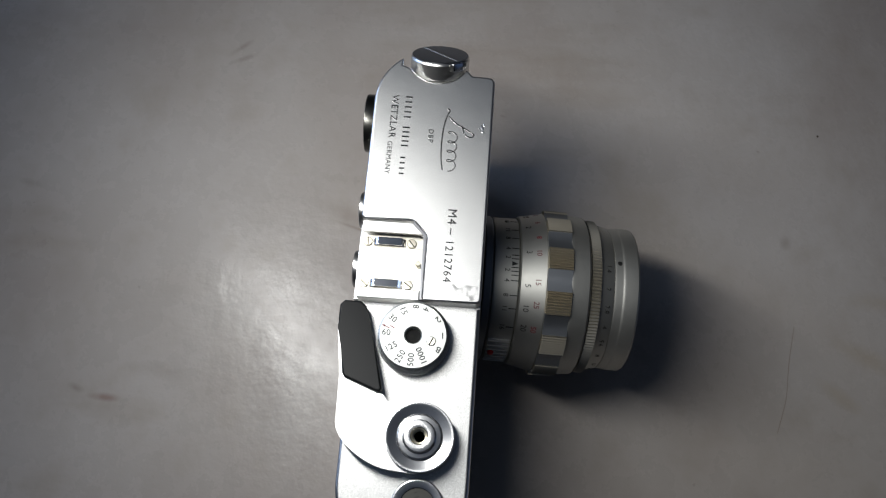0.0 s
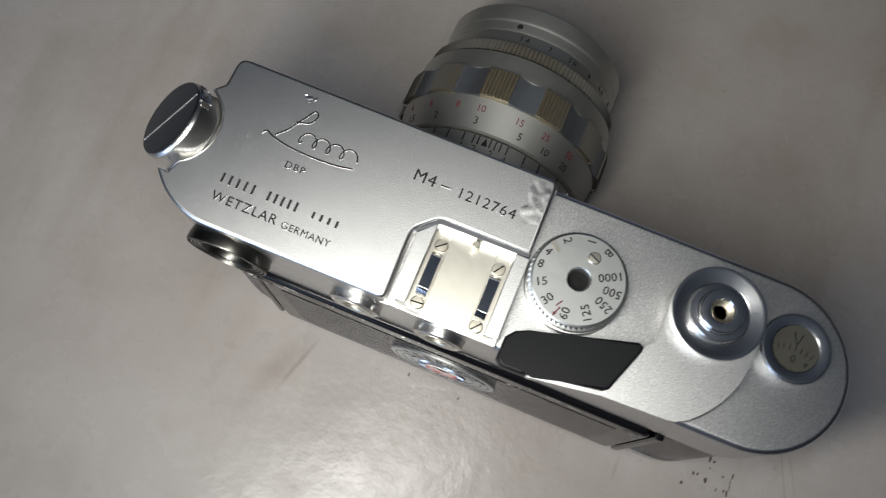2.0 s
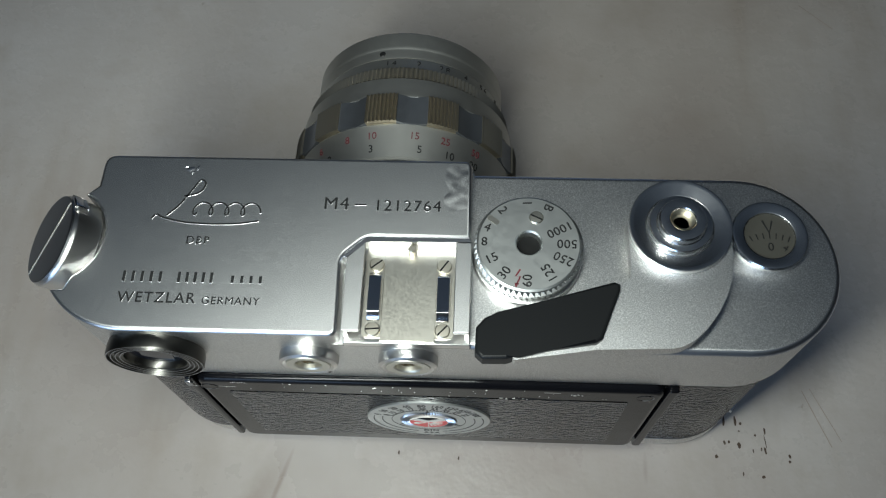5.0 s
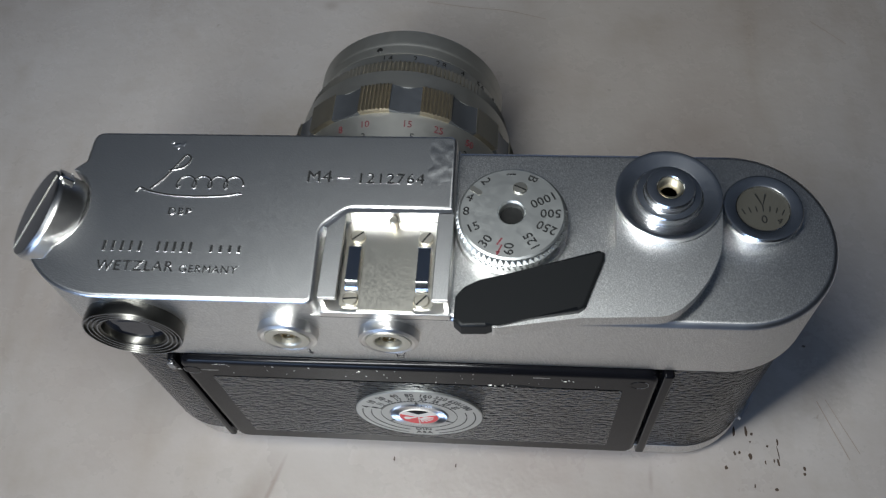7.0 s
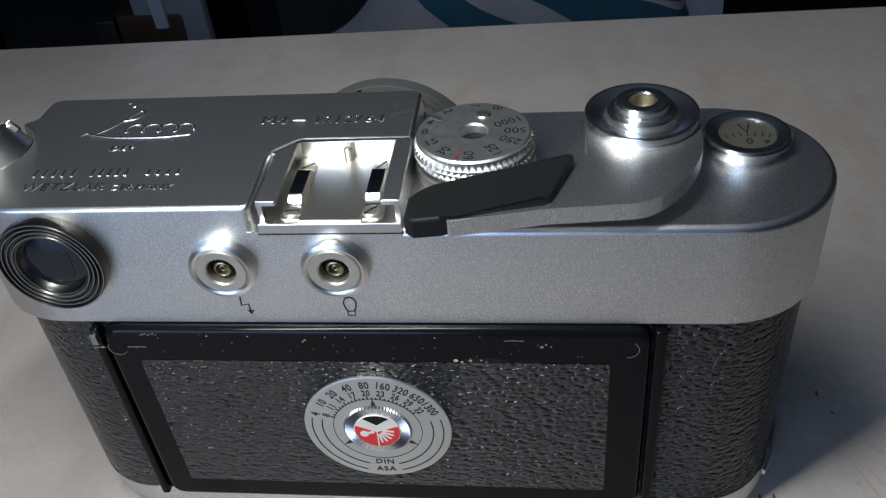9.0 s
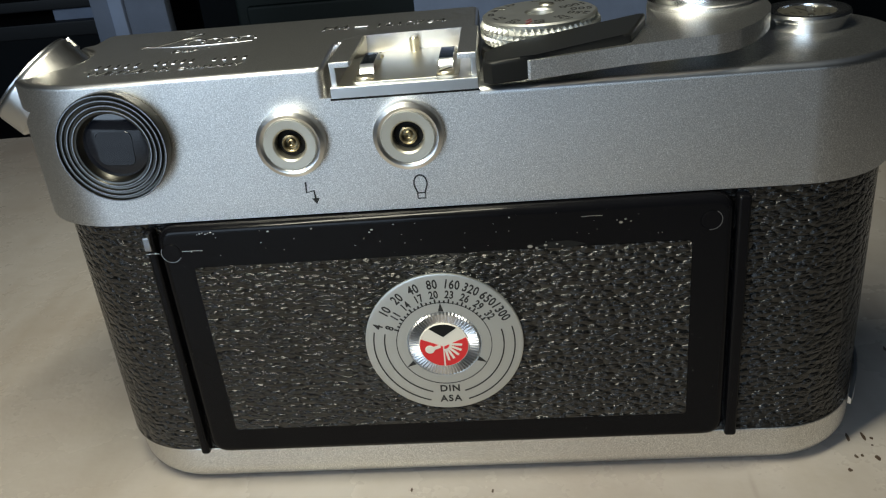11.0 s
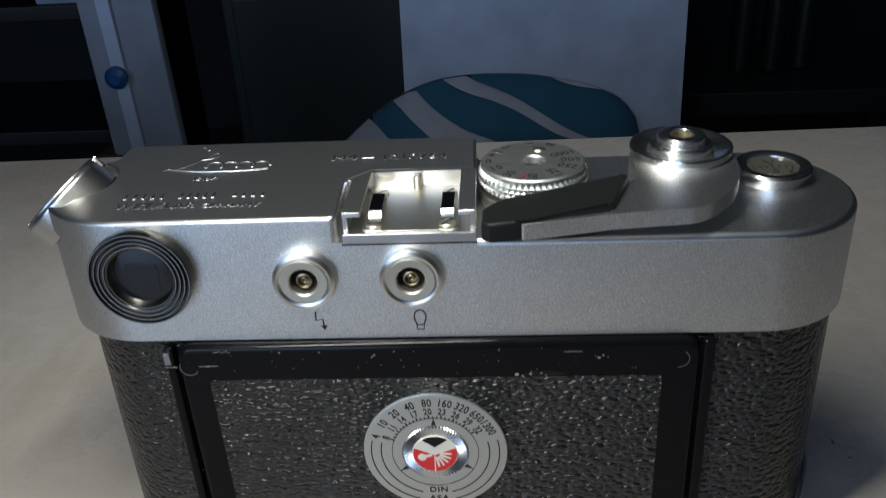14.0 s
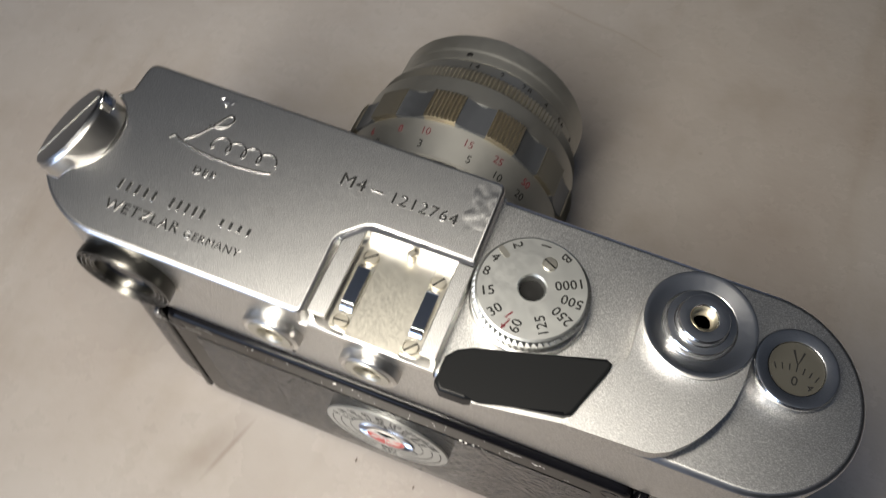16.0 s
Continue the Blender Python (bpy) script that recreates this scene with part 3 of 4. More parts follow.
# an emblem in place of the script mark: loops and an underline
loops = [ribbon(curve_through(((-4.88, 0.44), (-4.80, 0.52), (-4.66, 0.46), (-4.30, 0.38), (-3.8, 0.35), (-3.3, 0.37), (-2.94, 0.43))), 0.035, Z_HIGH - 0.01, Z_HIGH + 0.009),
         ribbon(curve_through(((-4.62, 0.50), (-4.42, 0.72), (-4.24, 1.02), (-4.10, 1.24), (-4.00, 1.16), (-4.10, 0.98), (-4.36, 0.90))), 0.035, Z_HIGH - 0.01, Z_HIGH + 0.009)]
wave = []
for k in range(65):
    u = k / 64
    a = u * 4 * math.tau + 0.6
    wave.append((-4.16 + 1.16 * u + 0.095 * math.cos(a), 0.655 - 0.13 * math.sin(a)))
loops.append(ribbon(wave, 0.03, Z_HIGH - 0.01, Z_HIGH + 0.009))
bright_rims(part("engraved_emblem", joined(*loops), INK, body, smooth=False))


# ---- accessory shoe ----
shoe = part("accessory_shoe", prism(((-1.29, BACK - 0.015), (0.88, BACK - 0.015), (0.88, 0.13), (-0.95, 0.13), (-1.29, -0.22)), Z_LOW - 0.01, 7.46, 0.02), STEEL, body, "bright steel accessory shoe")
part("floor_plate", prism(rounded(((-0.98, -1.60), (0.60, -1.60), (0.60, 0.08), (-0.98, 0.08)), 0.1), 7.45, 7.49), PALE, shoe)
part("middle_plate", prism(((-0.66, -1.655), (0.28, -1.655), (0.28, 0.10), (-0.66, 0.10)), 7.455, 7.5, 0.012), PALE, shoe)
for x0, x1, l0, l1, y1 in ((-1.285, -1.20, -1.29, -0.985, -0.25), (0.79, 0.875, 0.60, 0.88, 0.085)):
    rail = part("rail", block(x0, x1, -1.585, y1 - 0.004, 7.44, 7.76, 0.01), STEEL, shoe)
    lip_plan = ((l0, -1.59), (l1, -1.59), (l1, 0.05), (l0, -0.25)) if l0 < 0 else ((l0, -1.59), (l1, -1.59), (l1, y1), (l0, y1))
    part("rail_lip", prism(rounded(lip_plan, 0.02, 2), 7.72, 7.80, 0.02), CHROME, rail, "satin chrome lip")
part("front_wall", prism(((-1.30, -0.26), (-0.96, 0.085), (0.86, 0.085), (0.86, 0.17), (-0.98, 0.17), (-1.37, -0.22)), 7.45, Z_HIGH + 0.015, 0.02), EDGE_RUBBED, shoe)
part("shoe_seam", block(-1.31, 0.89, BACK - 0.006, BACK + 0.05, Z_LOW - 0.045, Z_LOW - 0.012, 0), HOLE, shoe, "dark gap under the shoe")
part("stop_pin", moved(lathe([(0.075, 0), (0.075, 0.20), (0.055, 0.23), (0, 0.23)], 20), at(-0.17, -0.02, 7.5)), SCREW, shoe)


def screw(parent, x, y, z, r, turn, mat=SCREW, rx=0.0):
    m = at(x, y, z, rx)
    head = part("screw", moved(lathe([(r, 0), (r, 0.03), (r * 0.85, 0.05), (0, 0.055)], 24), m), mat, parent)
    part("slot", moved(moved(block(-r * 0.9, r * 0.9, -0.014, 0.014, 0.045, 0.058, 0), at(0, 0, 0, 0, 0, turn)), m), HOLE, head)
    return head


for x, y, turn in ((-0.79, -0.25, 40), (0.40, -0.26, 55), (-0.79, -1.46, 5), (0.41, -1.46, 48)):
    screw(shoe, x, y, 7.49, 0.135, turn)
for x in (-0.79, 0.405):
    spring = bmesh.new()
    prof = [(-0.42, 7.52), (-0.46, 7.58), (-0.52, 7.64), (-0.53, 7.645), (-1.17, 7.645), (-1.18, 7.64), (-1.26, 7.58), (-1.30, 7.52)]
    rows = [[spring.verts.new((x + dx, y, z + dz)) for dx, dz in ((-0.105, 0), (0.105, 0), (0.105, -0.03), (-0.105, -0.03))] for y, z in prof]
    for a, b in zip(rows, rows[1:]):
        for k in range(4):
            spring.faces.new((a[k], a[(k + 1) % 4], b[(k + 1) % 4], b[k]))
    part("leaf_spring", spring, GLOSS, shoe, "mirror-bright spring leaf")

# ---- shutter speed dial ----
DX, DY = 1.86, 0.03
dial = part("shutter_dial", moved(lathe([(0.95, 7.28), (0.97, 7.36), (0.95, 7.48), (0.84, 7.51), (0.84, 7.58), (0, 7.58)], 72), at(DX, DY, 0)), CHROME, body, "silver shutter speed dial with black numbers")
part("knurling", moved(knurled(0.955, 7.56, 7.885, 58, 4, 0.05), at(DX, DY, 0)), DIAL_FACE, dial, smooth=False)
part("dial_face", moved(lathe([(0.90, 7.88), (0.905, 7.925), (0.87, 7.95), (0.24, 7.95), (0.215, 7.92), (0.2, 7.79), (0, 7.79)], 72, False), at(DX, DY, 0)), DIAL_FACE, dial)
part("hub", moved(lathe([(0.2, 7.80), (0.05, 7.81), (0, 7.825)], 32), at(DX, DY, 0)), HOLE, dial, "dark recessed hub")
for text, ang in (("1", 93), ("2", 127), ("4", 159), ("8", 180), ("15", 206), ("30", 234), ("60", 268), ("125", 302), ("250", 334), ("500", 0), ("1000", 27), ("B", 64)):
    a = radians(ang)
    rr = 0.83
    strokes = [letters(text, 0.165, at(DX + rr * math.cos(a) + dx, DY + rr * math.sin(a) + dx, 7.95 - dx / 12, 0, 0, ang + 180), 0.004, 0.0, 1.05, "LEFT") for dx in (0, 0.007)]
    part("number", joined(*strokes), INK, dial, smooth=False)
bolt = [(0.0, 0.16), (-0.06, 0.02), (0.02, 0.03), (-0.02, -0.12)]
part("flash_mark", moved(joined(ribbon(bolt, 0.03, 0, 0.006), prism(((-0.06, -0.10), (0.02, -0.10), (-0.03, -0.19)), 0, 0.006)), at(DX - 0.17, DY - 0.66, 7.948, 0, 0, -8)), RED_INK, dial, "red flash symbol")
screw(dial, DX + 0.13, DY + 0.49, 7.925, 0.125, -25, PALE)
part("index_notch", moved(prism(rounded(((-0.12, -0.05), (0.12, -0.05), (0.12, 0.05), (-0.12, 0.05)), 0.05), 0, 0.006), at(DX - 0.62, DY + 0.43, 7.947, 0, 0, 145)), PALE, dial)

# ---- wind lever, release button and frame counter ----
BX, BY = 4.47, 0.42


def slanted(bm, f):
    for v in bm.verts:
        v.co.z += f(v.co.x, v.co.y)
    return bm


arm = [(3.60, 0.45), (3.62, -0.30), (3.60, -0.50), (3.44, -0.62), (3.3, -0.9), (2.6, -1.66), (1.75, -1.80), (1.61, -1.88), (1.60, -1.98), (1.64, -2.0), (2.3, -1.91), (2.97, -1.81), (4.22, -1.77), (4.38, -1.74)]
arm += curve_through(((4.58, -1.63), (4.85, -1.36), (5.12, -0.95), (5.30, -0.45), (5.36, 0.2)), 5)
arm += arc(BX, BY, 0.88, 0, 180, 20)
lever = part("wind_lever", slanted(prism(arm, 7.44, 7.72, 0.035, 0.02), lambda x, y: 0.04 * (x - 1.6)), CHROME, body, "satin chrome film wind lever")
part("lever_boss", moved(lathe([(0.87, 7.32), (0.87, 7.87), (0.85, 7.90), (0, 7.90)], 72), at(BX, BY, 0)), CHROME, lever)
tip = [(0.98, -1.45), (1.12, -1.28), (1.34, -1.19), (3.30, -0.65), (3.40, -0.70), (3.39, -0.80), (3.07, -1.66), (2.97, -1.73), (1.70, -1.93), (1.50, -2.0), (1.10, -2.0), (0.97, -1.88)]
part("lever_tip", slanted(prism(tip, 7.40, 7.74, 0.06, 0.03), lambda x, y: 0.08 * (x - 1.0) + 0.03 * (y + 1.9)), PLASTIC, lever, "black plastic lever tip")
button = part("release_button", moved(lathe([(0.86, 7.885), (0.885, 7.92), (0.885, 8.00), (0.875, 8.02), (0.84, 8.025), (0.80, 8.01), (0.60, 7.965), (0.57, 7.95), (0.55, 7.93), (0, 7.93)], 80, False), at(BX, BY, 0)), BRIGHT, body, "mirror-bright shutter release with threaded socket")
part("collar", moved(lathe([(0.545, 7.92), (0.545, 8.03), (0.53, 8.05), (0.43, 8.06), (0.415, 8.075), (0.41, 8.18), (0.385, 8.215), (0.30, 8.225), (0.225, 8.215), (0.205, 8.19), (0.20, 8.0), (0, 8.0)], 56, False), at(BX, BY, 0)), BRIGHT, button)
thread = [(0.204, 8.20)]
for k in range(7):
    thread += [(0.172, 8.19 - 0.026 * k), (0.20, 8.177 - 0.026 * k)]
part("thread", moved(lathe([*thread, (0.14, 8.0), (0, 8.0)], 32, False), at(BX, BY, 0)), BRASS, button, "pale brass screw thread")
CX, CY = 6.13, 0.48
counter = part("frame_counter", moved(lathe([(0.60, 7.28), (0.61, 7.44), (0.67, 7.47), (0.675, 7.52), (0.65, 7.56), (0.61, 7.57), (0.47, 7.545), (0.45, 7.535), (0.44, 7.48), (0, 7.48)], 64, False), at(CX, CY, 0)), BRIGHT, body, "polished chrome frame counter window")
part("counter_disc", moved(lathe([(0.441, 7.508), (0, 7.510)], 40), at(CX, CY, 0)), COUNTER_FACE, counter)
ticks = [moved(block(-0.009, 0.009, -0.055, 0.055, 0, 0.006, 0), at(CX + 0.9 * math.sin(radians(a)) * 0.9, CY - 0.72 + 0.72 * math.cos(radians(a)), 7.509, 0, 0, -a)) for a in range(-24, 25, 8)]
for mark in ticks:
    part("tick", mark, INK, counter)
part("number", letters("0", 0.16, at(CX + 0.0, CY - 0.22, 7.512), 0.004), INK, counter, smooth=False)
part("number", letters("4", 0.12, at(CX + 0.25, CY - 0.24, 7.512, 0, 0, -35), 0.004), INK, counter, smooth=False)
part("pointer", ribbon(((-0.10 + CX, CY + 0.30), (CX, CY + 0.06), (CX + 0.07, CY + 0.30)), 0.03, 7.509, 7.517), INK, counter)

# ---- rewind crank, set aslant at the end ----
tilt = Matrix.Translation(KNOB_C) @ pose(0, 0, 0, 0, -KNOB_T, 0)
knob = part("rewind_crank", moved(lathe([(0.80, -0.56), (0.86, -0.52), (0.87, -0.10), (0.86, -0.05), (0.82, 0), (0, 0)], 72), tilt), STEEL, body, "folded chrome rewind crank set at a slant")
part("crank_top", moved(lathe([(0.835, -0.01), (0.83, 0.018), (0.79, 0.03), (0, 0.03)], 64), tilt), KNOB_TOP, knob, "dull dark grey top")
part("crank_seam", moved(moved(block(-0.80, 0.80, -0.014, 0.014, 0.024, 0.038, 0), at(0, 0, 0, 0, 0, 42)), tilt), CREAM_RING, knob)
part("crank_hinge", moved(moved(block(0.50, 0.90, -0.17, 0.17, -0.26, 0.0, 0.03), at(0, 0, 0, 0, 0, 40)), tilt), GLOSS, knob)
part("crank_knurl", moved(moved(ribbed(0.892, -0.22, -0.04, 12, 0.035, -20, 20), at(0, 0, 0, 0, 0, 42)), tilt), STEEL, knob)
part("crank_neck", moved(lathe([(0.62, -1.3), (0.70, -0.7), (0.74, -0.55), (0, -0.55)], 48), tilt), CHROME, body)


# ---- back: eyepiece, sockets, marks ----
def back(x, z, y=BACK):
    """A pose on the back of the top plate, its z axis pointing out of it and y up."""
    return at(x, y, z, 90, 0, 0)


eye_rings = [(0.84, -0.02), (0.86, 0.10), (0.86, 0.245)]
for k in range(4):
    r = 0.845 - 0.078 * k
    eye_rings += [(r, 0.272 - 0.008 * k), (r - 0.016, 0.272 - 0.008 * k), (r - 0.03, 0.22), (r - 0.058, 0.215)]
eye = part("viewfinder_eyepiece", moved(lathe([*eye_rings, (0.54, 0.14), (0.50, 0.08)], 80, False), back(-4.70, 6.83)), DARK_METAL, body, "ringed dark chrome viewfinder eyepiece with rubbed edges")
eye.data.materials.append(KNOB_TOP)
for f in eye.data.polygons:
    if f.normal.y < -0.9 and f.center.y < (BACK - 0.24) * CM:
        f.material_index = 1
part("eyepiece_glass", moved(lathe([(0.55, 0.08), (0.40, 0.11), (0.2, 0.125), (0, 0.13)], 48), back(-4.70, 6.83)), GLASS, eye, "dark glass")
part("prism_inset", moved(prism(rounded(((-0.30, -0.26), (0.26, -0.30), (0.30, 0.24), (-0.26, 0.26)), 0.1), 0.10, 0.128, 0.01), back(-4.70, 6.81)), GLASS, eye, "dark glass prism behind the eyepiece")
for x in (-1.99, -0.21):
    sock = part("flash_socket", moved(lathe([(0.53, -0.02), (0.535, 0.10), (0.52, 0.17), (0.46, 0.20), (0.42, 0.19), (0.40, 0.17)], 64, False), back(x, 6.68)), STEEL, body, "round chrome flash socket")
    part("insulator", moved(lathe([(0.405, 0.165), (0.39, 0.20), (0.26, 0.195), (0.235, 0.17), (0.225, 0.02), (0, 0.02)], 48, False), back(x, 6.68)), CREAM_RING, sock, "dull cream ring")
    part("bore", moved(lathe([(0.222, 0.03), (0.14, 0.035), (0, 0.035)], 32), back(x, 6.68)), HOLE, sock)
    part("contact", moved(lathe([(0.135, 0.03), (0.135, 0.12), (0.115, 0.13), (0.10, 0.12), (0.10, 0.04), (0.06, 0.04), (0.06, 0.09), (0.045, 0.10), (0.03, 0.09), (0.025, 0.05), (0, 0.05)], 28, False), back(x, 6.68)), OLD_BRASS, sock, "tarnished brass contact")
bolt2 = ribbon([(-0.06, 0.18), (-0.07, 0.0), (0.05, 0.03), (0.06, -0.13)], 0.028, 0, 0.006)
part("flash_mark", moved(joined(bolt2, prism(((0.0, -0.10), (0.12, -0.10), (0.065, -0.20)), 0, 0.006)), back(-1.84, 5.82)), INK, body)
bulb = ribbon(curve_through(((-0.055, -0.10), (-0.10, 0.05), (-0.07, 0.16), (0, 0.195), (0.07, 0.16), (0.10, 0.05), (0.055, -0.10))), 0.024, 0, 0.006)
part("bulb_mark", moved(joined(bulb, ribbon(((-0.06, -0.10), (0.06, -0.10), (0.06, -0.19), (-0.06, -0.19), (-0.06, -0.10)), 0.022, 0, 0.006)), back(-0.12, 5.80)), INK, body)

# ---- hinged back door ----
DOOR_Y = -1.83
door_outline = ((-4.43, 0.87), (4.62, 0.87), (4.62, 5.42), (-4.46, 5.42))
door = part("back_door", moved(rolled(rounded(door_outline, 0.34, 6), 1.55, -DOOR_Y, 0.14, 0, 6), at(0, 0, 0, 90, 0, 0)), ENAMEL, body, "black enamelled hinged back door")
part("door_leather", moved(prism(rounded(((-3.88, 1.42), (3.98, 1.40), (3.98, 4.70), (-3.92, 4.70)), 0.05), 1.7, -DOOR_Y + 0.012, 0.012), at(0, 0, 0, 90, 0, 0)), LEATHER, door, "pebbled black leatherette panel")
for x, z in ((-4.24, 4.98), (4.26, 5.02)):
    rivet = part("rivet", moved(lathe([(0.17, -0.01), (0.165, 0.006), (0.15, -0.006), (0.14, 0.004), (0, 0.004)], 32), back(x, z, DOOR_Y)), ENAMEL, door)
    part("rubbed_rim", moved(ribbon(arc(0, 0, 0.163, 150, 330, 24) if x < 0 else arc(0, 0, 0.163, -100, 60, 24), 0.011, 0.002, 0.008), back(x, z, DOOR_Y)), KNOB_TOP, rivet, "bare metal rim")
for x0, x1 in ((4.66, 4.86), (-4.66, -4.50)):
    part("hinge_strip", block(x0, x1, -1.80, -1.50, 0.84, 5.36, 0.05, 3), ENAMEL, body)
part("hinge_pin", moved(lathe([(0.07, 0), (0.07, 0.3), (0, 0.32)], 16), at(-4.58, -1.74, 5.02)), DARK_METAL, body)
chips = [(1.50, 4.74, 0.04), (1.60, 4.71, 0.025), (1.74, 4.75, 0.03), (2.0, 4.72, 0.015), (1.92, 4.76, 0.02), (-0.6, 5.26, 0.012), (-1.9, 5.27, 0.015), (1.2, 5.26, 0.015), (-2.6, 5.27, 0.02),
         (2.9, 5.07, 0.03), (2.97, 5.12, 0.02), (3.05, 5.08, 0.014), (2.84, 5.11, 0.012), (-0.95, 5.19, 0.022), (-0.99, 5.15, 0.016), (-4.50, 4.99, 0.02), (-3.9, 4.99, 0.014)]
chips += [(-3.75 + 0.045 * k, 5.285 + 0.012 * (k % 3), 0.011 + 0.004 * (k % 2)) for k in range(7)]
chips += [(rng.uniform(-4.0, 4.2), rng.uniform(4.78, 5.3), rng.uniform(0.005, 0.009)) for _ in range(26)]
for x, z, w in chips:
    part("paint_chip", moved(lathe([(w, -0.01), (w * 0.8, 0.008), (0, 0.009)], 6), back(x, z, DOOR_Y) @ Matrix.Diagonal((1.25, 0.8, 1, 1))), STEEL, door)
for x0, x1, z in ((-4.66, -4.44, 4.985), (-4.06, -3.72, 5.0), (2.3, 2.62, 5.2)):
    part("scratch", moved(ribbon(((x0, z), ((x0 + x1) / 2, z + 0.006), (x1, z)), 0.009, 0, 0.004), back(0, 0, DOOR_Y)), STEEL, door, "fine bare scratch")
part("latch", moved(block(-0.06, 0.06, -0.12, 0.12, 0, 0.06, 0.02), back(-4.60, 5.16, -1.79)), KNOB_TOP, body, "bare metal latch end")

part("scrape", moved(prism(rounded(((-0.36, -0.01), (-0.1, -0.05), (0.2, -0.05), (0.42, 0.0), (0.15, 0.07), (-0.15, 0.06)), 0.05), -0.01, 0.004), back(1.95, 4.74, DOOR_Y)), HOLE, door, "dull dented scrape")
# film reminder disc on the door
disc = part("film_reminder_disc", moved(lathe([(1.31, -0.02), (1.31, 0.03), (1.28, 0.045), (0.62, 0.045), (0.60, 0.03), (0, 0.03)], 96), back(0.0, 3.06, DOOR_Y - 0.02)), SILVER_PRINT, body, "round silver film speed reminder disc")


def on_disc(bm, mat, name="ring_line", label="", z=0.045):
    return part(name, moved(bm, back(0.0, 3.06, DOOR_Y - 0.02 - z)), mat, disc, label, smooth=False)


def narrow(text, size, m):
    """Condensed figures."""
    return moved(letters(text, size, Matrix.Diagonal((0.74, 1, 1, 1)), 0.004, 0.005, 1.08), m)


for i, text in enumerate(("4", "10", "20", "40", "80", "160", "320", "650", "1300")):
    a = 160 - 16.2 * i
    on_disc(narrow(text, 0.165, at(1.125 * math.cos(radians(a)), 1.125 * math.sin(radians(a)), 0, 0, 0, a - 90)), INK, "number")
for i, text in enumerate(("8", "11", "14", "17", "20", "23", "26", "29", "32")):
    a = 158 - 15.6 * i
    on_disc(narrow(text, 0.14, at(0.935 * math.cos(radians(a)), 0.935 * math.sin(radians(a)), 0, 0, 0, a - 90)), INK, "number")
on_disc(letters("DIN", 0.13, at(0.02, -0.90, 0), 0.004, 0.005, 1.15), INK, "lettering")
on_disc(letters("ASA", 0.13, at(0.02, -1.11, 0), 0.004, 0.005, 1.2), INK, "lettering")
tick = [moved(block(-0.014, 0.014, 0, 0.05 if i % 3 else 0.08, 0, 0.005, 0), at(0.78 * math.cos(radians(158 - 5.2 * i)), 0.78 * math.sin(radians(158 - 5.2 * i)), 0, 0, 0, 68 - 5.2 * i)) for i in range(25)]
for mark in tick:
    on_disc(mark, INK, "tick")
for r, gap in ((1.17, 76), (0.99, 74)):
    on_disc(ribbon(arc(0, 0, r, 166, 254, 40), 0.022, 0, 0.005), INK)
    on_disc(ribbon(arc(0, 0, r, 14, -74, 40), 0.022, 0, 0.005), INK)
on_disc(ribbon(arc(0, 0, 0.79, 0, 360, 72), 0.012, 0, 0.005), INK)
flute = bmesh.new()
rims = [[flute.verts.new((r * math.cos(math.tau * i / 128), r * math.sin(math.tau * i / 128), z + (0.022 if i % 2 else 0.0))) for i in range(128)] for r, z in ((0.61, 0.0), (0.58, 0.035), (0.42, 0.03), (0.40, 0.0))]
for ra, rb in zip(rims, rims[1:]):
    for i in range(128):
        flute.faces.new((ra[i], ra[(i + 1) % 128], rb[(i + 1) % 128], rb[i]))
on_disc(flute, EDGE_RUBBED, "fluted_ring", "fluted chrome ring", 0.03)
on_disc(lathe([(0.42, 0.0), (0.41, 0.025), (0, 0.025)], 48), WHITE, "emblem", "red, white and black film type emblem", 0.065)
on_disc(joined(prism([(0, -0.02), *arc(0, 0, 0.40, -90, 20, 16)], 0, 0.012), prism([(-0.02, -0.02), *arc(0, 0, 0.40, 160, 266, 16)], 0, 0.012)), RED, "emblem_red", "", 0.082)
on_disc(prism([(0, 0.16), *arc(0, 0, 0.40, 55, 125, 12)], 0, 0.012), HOLE, "emblem_black", "", 0.082)
rays = [ribbon(((0.09 * math.cos(radians(a)), 0.02 - 0.09 * math.sin(radians(a))), (0.30 * math.cos(radians(a)), 0.0 - 0.30 * math.sin(radians(a)))), 0.04, 0, 0.004) for a in (0, 20, 40, 60, 78)]
on_disc(joined(*rays, moved(lathe([(0.08, 0), (0.07, 0.005), (0, 0.005)], 16), at(-0.24, -0.07, 0)), ribbon(((-0.2, -0.06), (-0.06, -0.01)), 0.06, 0, 0.004)), WHITE, "emblem_marks", "", 0.094)
for a in (90, 213, 330):
    on_disc(prism([(0.79 * math.cos(radians(a)), 0.79 * math.sin(radians(a))), (0.63 * math.cos(radians(a - 4)), 0.63 * math.sin(radians(a - 4))), (0.63 * math.cos(radians(a + 4)), 0.63 * math.sin(radians(a + 4)))], 0, 0.006), INK, "pointer")
# ---- lens, mounted on the front ----
LX, LZ = -0.79, 3.69
lens = thing("lens", "worn silver lens with scalloped focusing ring, mounted on the camera", "lens", at=(LX * CM, 1.7 * CM, LZ * CM))
lens.rotation_euler = (radians(-4.4), 0, 0)
AXIS = pose(0, -1.7, 0, -90, 0, 0)      # turns z, the lathe's axis, to the lens's +y, counted from the mount


def ring(name, profile, mat, parent=lens, label="", seg=96):
    return part(name, moved(lathe(profile, seg, False), AXIS), mat, parent, label)


def turned(bm, name, mat, parent=lens, label=""):
    return part(name, moved(bm, AXIS), mat, parent, label)


